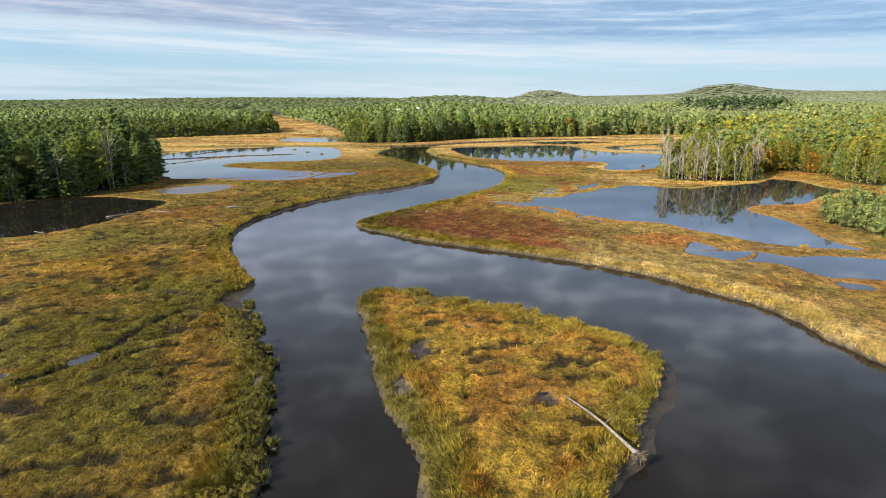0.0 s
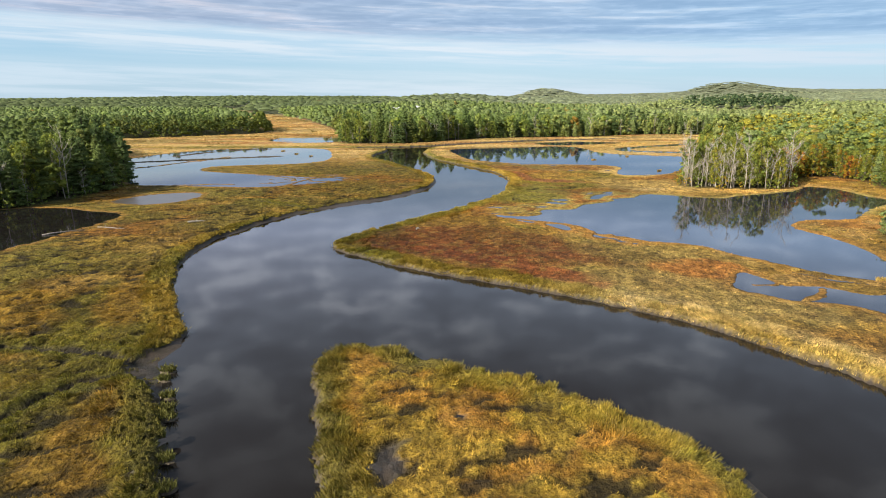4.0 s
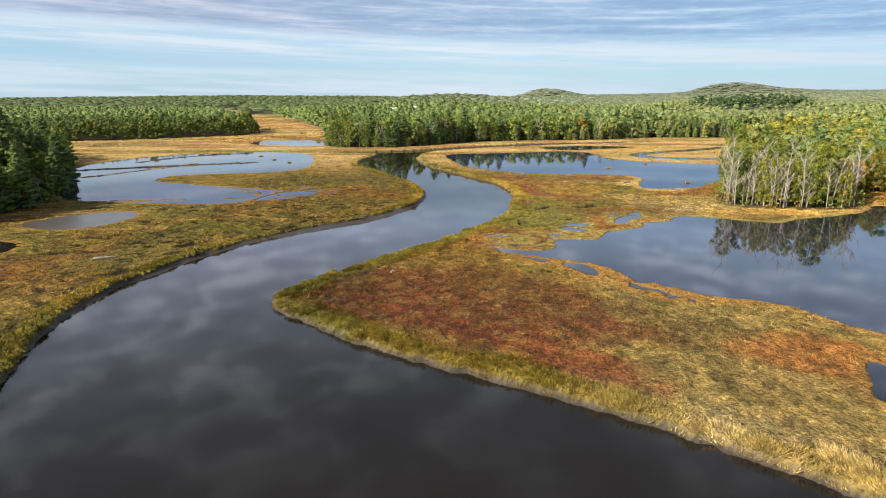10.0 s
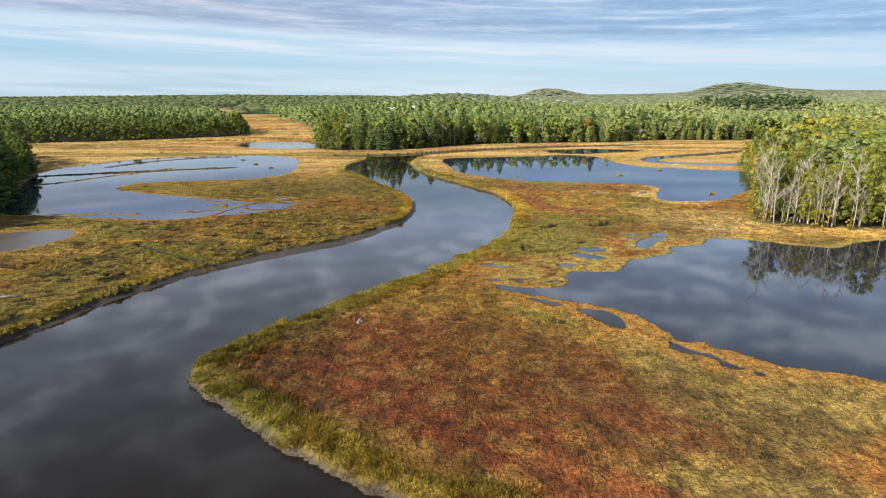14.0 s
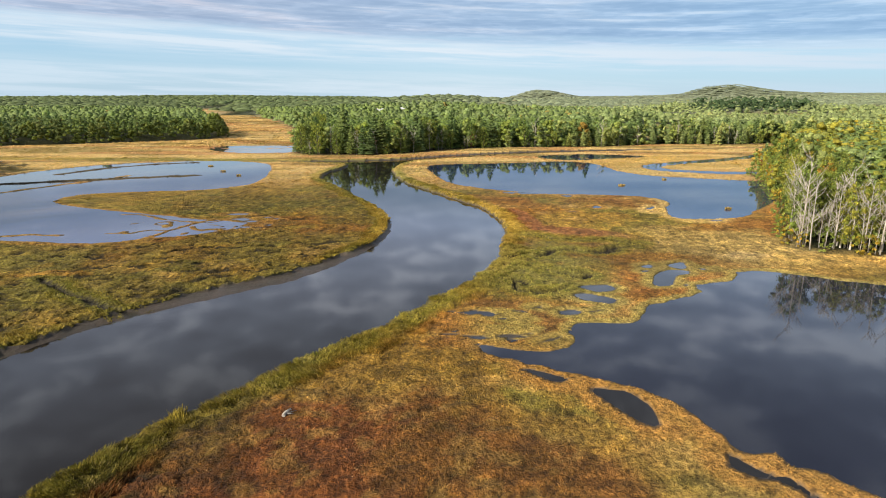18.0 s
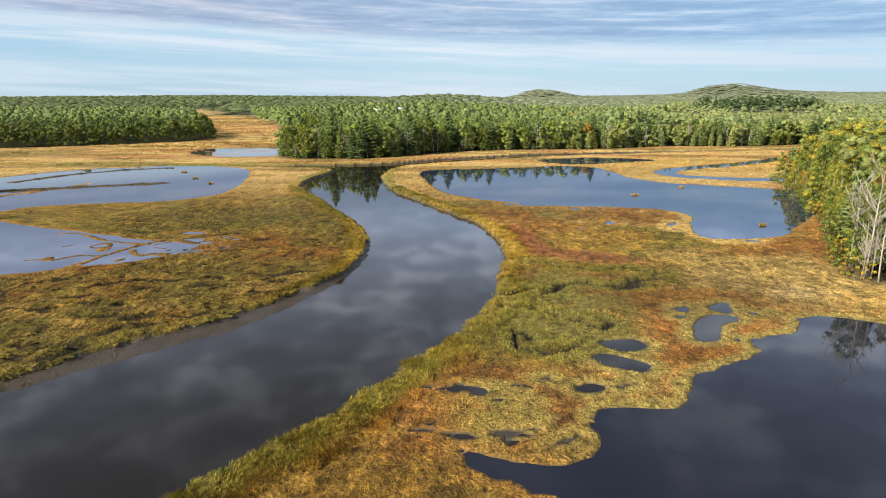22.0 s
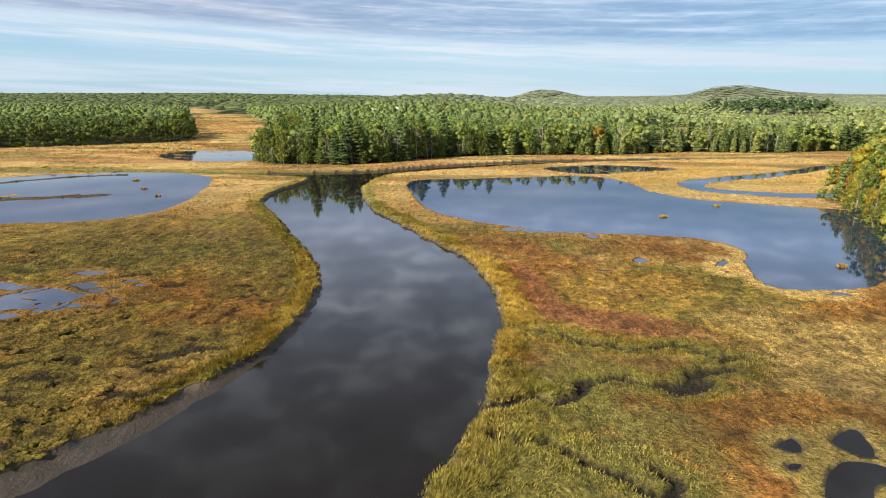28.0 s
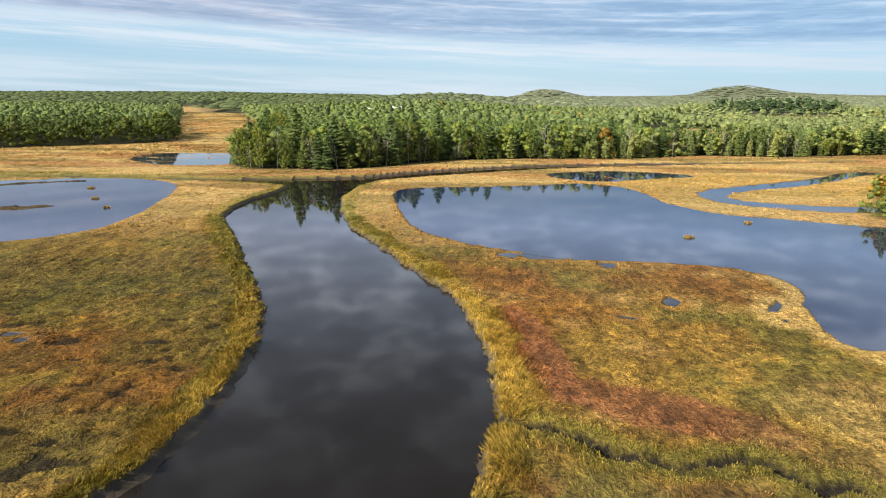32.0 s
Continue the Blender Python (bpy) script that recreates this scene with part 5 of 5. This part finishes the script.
saplings(GROVE, 72, 160, 185, 390, 3.8, [("sapling", 3), ("gold_sapling", 2)], 206, "saplings round the grove")
saplings(FOREST_MID, -112, 270, 425, 560, 5.0, [("sapling", 6), ("gold_sapling", 0.6)], 207, "saplings before the middle wood")
saplings(FOREST_NEAR, -185, -118, 140, 330, 5.0, [("sapling", 1)], 208, "saplings before the near wood")


# ---- woods that nobody could count ----
def woodland(name, x, y, tall, wide, low, lobes, sprays, size, tints, label, seed, cap=True, flatten=1.0):
    """Crowns of far trees, each of a few lumpy leaf masses with loose sprays round them."""
    rng = np.random.default_rng(seed)
    n = len(x)
    z = survey(gz, x, y)
    pine = rng.uniform(0, 1, n) < 0.5
    phase = rng.uniform(0, math.tau, n)
    crown = tall * (1 - low)
    masses, cards = [], []
    for k in range(lobes):
        if lobes == 1:
            c = np.stack([x, y, z + tall - 0.5 * crown], 1)
            r, deep, t = wide * rng.uniform(0.8, 1.2, n), np.minimum(wide * flatten, 0.5 * crown), tints * rng.uniform(0.9, 1.1, (n, 1))
        else:
            u = k / (lobes - 1)
            a = phase + 2.4 * k + rng.uniform(-0.4, 0.4, n)
            out = wide * np.where(pine, 0.66 * u, 0.62 * math.sin(math.pi * (0.12 + 0.5 * u))) * rng.uniform(0.7, 1.15, n)
            r = wide * np.where(pine, 0.24 + 0.26 * u, 0.44 - 0.04 * u) * rng.uniform(0.8, 1.25, n) * (1.35 if lobes < 4 else 1.0)
            deep = r * np.where(pine, 0.75, 0.8) * rng.uniform(0.8, 1.2, n) * (1.25 if lobes < 4 else 1.0)
            up = z + tall - deep - crown * np.where(pine, 0.80 * u, 0.62 * u ** 1.5) + rng.normal(0, 0.3, n)
            c = np.stack([x + out * np.cos(a), y + out * np.sin(a), up], 1)
            t = tints * rng.uniform(0.74, 1.24, (n, 1))
        masses.append(cores(c, np.stack([r, r, deep], 1) * (0.8 if sprays else 1.0), t, rng, cap, 0.1 if lobes == 1 else 0.42))
        if sprays:
            e = ball(n * sprays, rng)
            e[:, 2] = np.abs(e[:, 2]) * 1.1 - 0.15
            pts = np.repeat(c, sprays, 0) + e * np.repeat(np.stack([r, r, deep], 1), sprays, 0) * rng.uniform(0.7, 1.3, (n * sprays, 1))
            cards.append(leaves(pts, e + np.array((0, 0, 0.3)), np.repeat(size, sprays), np.repeat(t, sprays, 0), rng, 0.35, 0.4))
    return tagged(new(name, leaf_mesh(name, cards, masses)), label, "trees", kind="stuff")


def wood_tints(x, y, seed):
    rng = np.random.default_rng(seed)
    n = len(x)
    pick = 0.55 * wilder(x, y, 60, seed, 3) + 0.45 * rng.uniform(0, 1, n)
    east = step(-50, 350, x)
    col = np.array(OAK) + np.zeros((n, 3))
    col = put_colour(col, step(0.35, 0.55, pick), PINE)
    col = put_colour(col, step(0.5, 0.62, pick) * (0.25 + 0.75 * east), PINE_LIGHT)
    col = put_colour(col, step(0.62, 0.72, pick) * (0.15 + 0.6 * east), LIME)
    # pale green mixed in, mostly eastward, partly as painted haze
    col = put_colour(col, 0.03 + 0.32 * east, (0.28, 0.34, 0.18))
    return 1.12 * put_colour(col, (rng.uniform(0, 1, n) < 0.008 + 0.01 * east) * 0.5, AMBER)


def wooded(x, y, edge=0.0):
    ok = np.zeros(len(x), bool)
    for f in (FOREST_MID, FOREST_LEFT, FOREST_NEAR, GROVE):
        ok |= off_line(f, x, y, 60, True) < -edge
    for f in FIELDS:
        ok &= blob(x, y, *f) > 1.05
    return ok


def grid(x0, x1, y0, y1, gap, seed):
    rng = np.random.default_rng(seed)
    x, y = np.meshgrid(np.arange(x0, x1, gap), np.arange(y0, y1, gap))
    x, y = x.ravel() + rng.uniform(-0.42, 0.42, x.size) * gap, y.ravel() + rng.uniform(-0.42, 0.42, y.size) * gap
    return x, y, rng


def deep_in(x, y):
    """How deep in a wood each place lies."""
    return -np.minimum.reduce([off_line(f, x, y, 60, True) for f in (FOREST_MID, FOREST_LEFT, FOREST_NEAR, GROVE)])


def far_woods():
    taken = np.array(PLANTED)
    for inner, gap, lobes, sprays, seed in ((False, 5.4, 7, 12, 301), (True, 6.6, 6, 5, 311)):
        x, y, rng = grid(-420, 430, 60, 640, gap, seed)
        ok = wooded(x, y, 0.3) & (np.abs(x) < 60 + 0.85 * (y + 5)) & ~((x < -150) & (y < 130))
        x, y = x[ok], y[ok]
        deep = deep_in(x, y)
        ok = deep > 12 if inner else deep <= 12
        x, y, deep = x[ok], y[ok], deep[ok]
        near = np.zeros(len(x), bool)
        for a, b in taken:
            near |= (x - a) ** 2 + (y - b) ** 2 < (16 if inner else 8)
        x, y, deep = x[~near], y[~near], deep[~near]
        n = len(x)
        low_land = step(60, 200, x) * step(535, 570, y)
        tall = rng.uniform(10, 17.5, n) * np.where((x > 70) & (y < 430), 0.98, 1.0) * np.where((x < -90) & (y < 430), 1.2, 1.0) if inner else rng.uniform(7, 14, n) + 0.6 * deep
        tall = tall * (1 - 0.4 * low_land)
        tint = wood_tints(x, y, 302) * (1 - 0.36 * step(-90, -130, x))[:, None]
        gold = (x > 90) & (y < 480)
        tint = np.where((gold & (rng.uniform(0, 1, n) < 0.4))[:, None], np.array(LIME), tint)
        tint = np.where((gold & (rng.uniform(0, 1, n) < 0.04))[:, None], 0.45 * np.array(GOLD) + 0.55 * np.array(LIME), tint)
        foot = 0.35 * np.ones(n) if inner else rng.uniform(0, 0.35, n)
        wide = rng.uniform(3.4, 5.2, n) if inner else 0.2 * tall + rng.uniform(0.6, 1.6, n)
        woodland("woodland", x, y, tall, wide, foot, lobes, sprays, (0.62 if inner else 0.52) * np.ones(n), tint, "dense mixed green woodland behind the marsh edge", seed + 5, inner)
    x, y, rng = grid(-1150, 1250, 250, 1300, 13.0, 304)
    ok = wooded(x, y, 2) & (np.abs(x) < 100 + 0.82 * y) & ((y > 636) | (np.abs(x) > 425)) & (y > 350)
    x, y = x[ok], y[ok]
    n = len(x)
    # a fifth of pale green mixed in: light haze put into the colour
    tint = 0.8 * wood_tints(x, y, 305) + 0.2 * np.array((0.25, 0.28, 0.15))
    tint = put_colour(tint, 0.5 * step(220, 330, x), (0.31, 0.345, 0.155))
    band = step(1.1, 0.9, blob(x, y, 515, 1200, 112, 62, 3))
    tint = put_colour(tint, band * 0.95, (0.055, 0.095, 0.045))
    tall = rng.uniform(13, 19, n) * (1 - 0.42 * step(200, 330, x) * step(1180, 1120, y)) * (1 + 0.2 * band)
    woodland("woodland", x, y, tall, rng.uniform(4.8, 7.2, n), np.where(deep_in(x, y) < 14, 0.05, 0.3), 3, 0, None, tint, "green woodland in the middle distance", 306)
    for near, gap, seed in ((True, 23, 307), (False, 40, 317)):
        x, y, rng = grid(-3900, 4100, 1300, 4800, gap, seed)
        ok = wooded(x, y, 10) & (np.abs(x) < 200 + 0.82 * y) & ((y < 3500) == near)
        x, y = x[ok], y[ok]
        n = len(x)
        # distance haze painted into leaf colour: pale grey-green, darker on the left ridge
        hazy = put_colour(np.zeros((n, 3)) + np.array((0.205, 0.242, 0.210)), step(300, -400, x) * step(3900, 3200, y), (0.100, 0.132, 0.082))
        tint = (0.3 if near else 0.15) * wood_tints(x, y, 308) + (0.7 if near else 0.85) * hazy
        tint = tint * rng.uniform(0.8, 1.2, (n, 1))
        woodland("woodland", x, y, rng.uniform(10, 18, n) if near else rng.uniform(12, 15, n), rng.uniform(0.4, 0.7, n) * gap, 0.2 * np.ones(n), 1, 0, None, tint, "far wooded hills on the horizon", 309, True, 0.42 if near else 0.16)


far_woods()


# ---- shrubs ----
def make_shrub(seed):
    rng = np.random.default_rng(seed)
    s = tagged(new("willow_shrub"), "dense light green willow shrub at the pond side", "shrub")
    sprays, masses, tips = leafy_crown(rng, 3.4, 2.6, [(0.26, 0.32, 0.13), (0.31, 0.36, 0.15)], 10, 34, 0.26, 0.05)
    bm = bmesh.new()
    for t in tips[:8]:
        tube(bm, [(0, 0, -0.2), Vector(t) * 0.5, Vector(t)], [0.07, 0.05, 0.015], 5)
    part("stem", bm, M_BARK, s)
    part("foliage", leaf_mesh("foliage", sprays, masses), None, s)
    return s


def shrubs():
    protos = [make_shrub(400), make_shrub(401)]
    used = set()
    x, y, rng = grid(86, 140, 108, 172, 3.6, 402)
    k = 0
    for a, b in zip(x, y):
        if inside_wood(SHRUBS, a, b) < -0.8:
            z = float(survey(gz, np.array([a]), np.array([b]))[0])
            s = rng.uniform(0.75, 1.25)
            m = Matrix.LocRotScale((a, b, z), Euler((0, 0, rng.uniform(0, 6.28))), (s, s, s * rng.uniform(0.8, 1.1)))
            i = k % 2
            if i in used:
                tagged(copy_thing(protos[i], m), group="shrubs by the pond")
            else:
                protos[i].matrix_basis = m
                used.add(i)
                tagged(protos[i], group="shrubs by the pond")
            k += 1


shrubs()


# ---- loose things ----
def ground_at(x, y):
    return float(survey(gz, np.array([float(x)]), np.array([float(y)]))[0])


def fallen_tree():
    """The bleached trunk on the island, roots towards the water."""
    rng = np.random.default_rng(500)
    a, b = Vector((11.1, 51.3, ground_at(11.1, 51.3) + 0.30)), Vector((16.0, 41.2, ground_at(16, 41.2) + 0.95))
    log = tagged(new("fallen_tree"), "bleached bare fallen tree trunk lying across marsh grass", "log")
    log.location = a
    bm = bmesh.new()
    tube(bm, [(b - a) * u + Vector((0.25 * math.sin(4 * u), 0, 0.12 * math.sin(3.1 * u))) for u in (0, 0.15, 0.35, 0.55, 0.75, 0.9, 1)], [0.05, 0.08, 0.10, 0.12, 0.145, 0.18, 0.27], 9)
    part("trunk", bm, M_DRIFT, log)
    for i in range(6):
        bm = bmesh.new()
        root = (b - a) * (0.06 + 0.1 * i)
        tube(bm, [root, root + Vector(rng.normal(0, 0.3, 3)) + Vector((0, 0, 0.25)), root + Vector(rng.normal(0, 0.6, 3)) + Vector((0, 0, 0.4))], [0.05, 0.03, 0.012], 5)
        part("branch_stub", bm, M_DRIFT, log)
    bm = bmesh.new()
    way = (b - a).normalized()
    flat = way.cross(Vector((0, 0, 1))).normalized()
    for i in range(54):
        ang = i * 2.4
        side = flat * math.cos(ang) * 1.25 + Vector((0, 0, 1)) * math.sin(ang) * 0.75
        ln = rng.uniform(0.35, 1.05)
        p0 = (b - a) * rng.uniform(0.96, 1.01)
        tube(bm, [p0, p0 + side * 0.55 * ln + way * rng.uniform(0, 0.3), p0 + side * ln + way * rng.uniform(-0.3, 0.4) + Vector((0, 0, -0.25 * ln)) + Vector(rng.normal(0, 0.14, 3))], [0.07, 0.045, 0.012], 5)
    clod = bmesh.ops.create_icosphere(bm, subdivisions=2, radius=0.55)
    for v in clod["verts"]:
        v.co = (b - a) * 0.985 + Vector((v.co.x * 1.2, v.co.y * 0.9, v.co.z * 0.8 - 0.15)) * (1 + 0.4 * noise.noise(v.co * 3))
    part("root_plate", bm, M_MUDROOT, log, "spreading tangle of bare soil-caked roots")


def driftwood(x, y, length, turn, radius, label):
    rng = np.random.default_rng(int(abs(x) * 7 + y))
    log = tagged(new("driftwood"), label, "log", "driftwood on the marsh")
    log.location = (x, y, ground_at(x, y) + 0.12)
    d = Vector((math.cos(radians(turn)), math.sin(radians(turn)), 0)) * length
    bm = bmesh.new()
    tube(bm, [d * (u - 0.5) + Vector((0, 0, 0.1 * math.sin(3 * u))) + Vector(rng.normal(0, 0.05, 3)) for u in (0, 0.25, 0.5, 0.75, 1)], [radius * k for k in (1.2, 1, 0.85, 0.65, 0.3)], 7)
    part("trunk", bm, M_PALE if "stump" in label else M_DRIFT, log)
    bm = bmesh.new()
    for i in range(4):
        p = d * rng.uniform(-0.3, 0.45)
        tube(bm, [p, p + Vector(rng.normal(0, 0.5, 3)) + Vector((0, 0, 0.35))], [0.5 * radius, 0.12 * radius], 5)
    part("branch_stub", bm, M_DRIFT, log)


def hummock(x, y, r, z=-0.45, tint=(0.42, 0.30, 0.09), name="grass_hummock", label="small straw-coloured grass hummock standing in the pond", group="hummocks in the pond"):
    """A grassy lump standing in a pond."""
    rng = np.random.default_rng(int(10 * abs(x) + y))
    thing = tagged(new(name), label, "hummock", group)
    thing.location = (x, y, z)
    bm = bmesh.new()
    bmesh.ops.create_icosphere(bm, subdivisions=2, radius=1)
    for v in bm.verts:
        v.co = Vector((v.co.x * r, v.co.y * r * 0.7, v.co.z * 0.42 + 0.05)) * (1 + 0.25 * noise.noise(v.co * 2.0 + Vector((x, y, 0))))
    part("mound", bm, M_MUDROOT, thing)
    n = 150
    t, s = rng.uniform(0, 6.28, n), np.sqrt(rng.uniform(0, 1, n)) * r * 0.85
    px, py = s * np.cos(t), 0.7 * s * np.sin(t)
    f = rng.uniform(0, 3.14, n)
    h = rng.uniform(0.35, 0.7, n)
    a = np.stack([px - 0.1 * np.cos(f), py - 0.1 * np.sin(f), 0.24 + 0 * h], 1)
    b = np.stack([px + 0.1 * np.cos(f), py + 0.1 * np.sin(f), 0.24 + 0 * h], 1)
    c = np.stack([px + rng.normal(0, 0.25, n), py + rng.normal(0, 0.25, n), 0.35 + h], 1)
    part("grass", mesh_of("grass", np.stack([a, b, c], 1).reshape(-1, 3), np.arange(3 * n).reshape(-1, 3), M_GRASS, np.repeat(np.array(tint) * rng.uniform(0.7, 1.3, (n, 1)), 3, 0)), None, thing)


def farm_building(name, x, y, turn, w, d, h, label):
    z = ground_at(x, y)
    house = tagged(new(name), label, "building")
    house.matrix_basis = pose(x, y, z, 0, 0, turn)
    bm = bmesh.new()
    box(bm, -w / 2, w / 2, -d / 2, d / 2, -1, h)
    for sx in (-1, 1):
        bm.faces.new([bm.verts.new(p) for p in ((sx * w / 2, -d / 2, h), (sx * w / 2, d / 2, h), (sx * w / 2, 0, h + 0.38 * d))])
    part("wall", bm, M_WALL, house)
    for s in (-1, 1):
        bm = bmesh.new()
        e, k = w / 2 + 0.5, 0.25
        pts = [(-e, s * (d / 2 + 0.5), h - 0.38), (e, s * (d / 2 + 0.5), h - 0.38), (e, 0, h + 0.38 * d), (-e, 0, h + 0.38 * d)]
        low = [bm.verts.new(p) for p in pts]
        top = [bm.verts.new((p[0], p[1], p[2] + k)) for p in pts]
        bm.faces.new(low), bm.faces.new(top)
        for i in range(4):
            bm.faces.new((low[i], low[(i + 1) % 4], top[(i + 1) % 4], top[i]))
        bmesh.ops.recalc_face_normals(bm, faces=bm.faces[:])
        part("roof", bm, M_ROOF, house)
    for i in range(max(2, int(w / 4))):
        bm = bmesh.new()
        cx = -w / 2 + (i + 0.5) * w / max(2, int(w / 4))
        box(bm, cx - 0.55, cx + 0.55, -d / 2 - 0.06, -d / 2 + 0.02, 1.0, 2.5)
        part("window", bm, M_GLASS, house)


fallen_tree()
driftwood(-66.3, 162, 4.2, 20, 0.24, "weathered grey driftwood log on the marsh")
driftwood(-10, 154.4, 1.3, 70, 0.16, "pale upturned driftwood stump on red marsh plants")
driftwood(-84, 155, 8.0, -12, 0.16, "long thin bleached driftwood pole on the marsh")
driftwood(-101, 131, 6.0, 15, 0.22, "weathered driftwood heap at the pond edge")
driftwood(-100, 128.5, 5.0, -25, 0.2, "weathered driftwood heap at the pond edge")
driftwood(-92, 150, 9.0, 40, 0.15, "long thin bleached driftwood pole on the marsh")
for hx, hy, hr in ((62.6, 313, 1.3), (80.0, 267, 0.9), (69.5, 115.6, 0.9), (83, 330, 0.9), (58.5, 120.8, 0.8), (-96, 352, 1.2), (-84, 338, 1.0), (-110, 372, 1.4)):
    hummock(hx, hy, hr)
rng = np.random.default_rng(510)
for i in range(16):
    by = 38 + 2.9 * i + rng.uniform(-1, 1)
    bx = float(np.interp(by, [36, 44, 54, 64, 74, 84], [-15.3, -17.6, -20.3, -24.4, -29.6, -34.6])) + rng.uniform(-0.3, 1.1)
    hummock(bx, by, rng.uniform(0.5, 1.1), -0.95, (0.15, 0.15, 0.045), "peat_clump", "slumped peat clump with green grass at the bank", "slumped clumps along the bank")
for i in range(9):
    u = i / 8
    hummock(9 + 15.5 * u + rng.uniform(-0.6, 0.6), 79.6 - 16 * u + rng.uniform(-0.8, 0.6), rng.uniform(0.5, 0.95), -0.95, (0.24, 0.20, 0.05), "peat_clump", "slumped peat clump with green grass at the bank", "slumped clumps along the bank")
farm_building("farmhouse", -84, 985, 10, 15, 9, 5, "long white farmhouse with pale grey roof among trees")
farm_building("barn", -118, 992, -15, 12, 8, 4.5, "white barn with pale roof among trees")
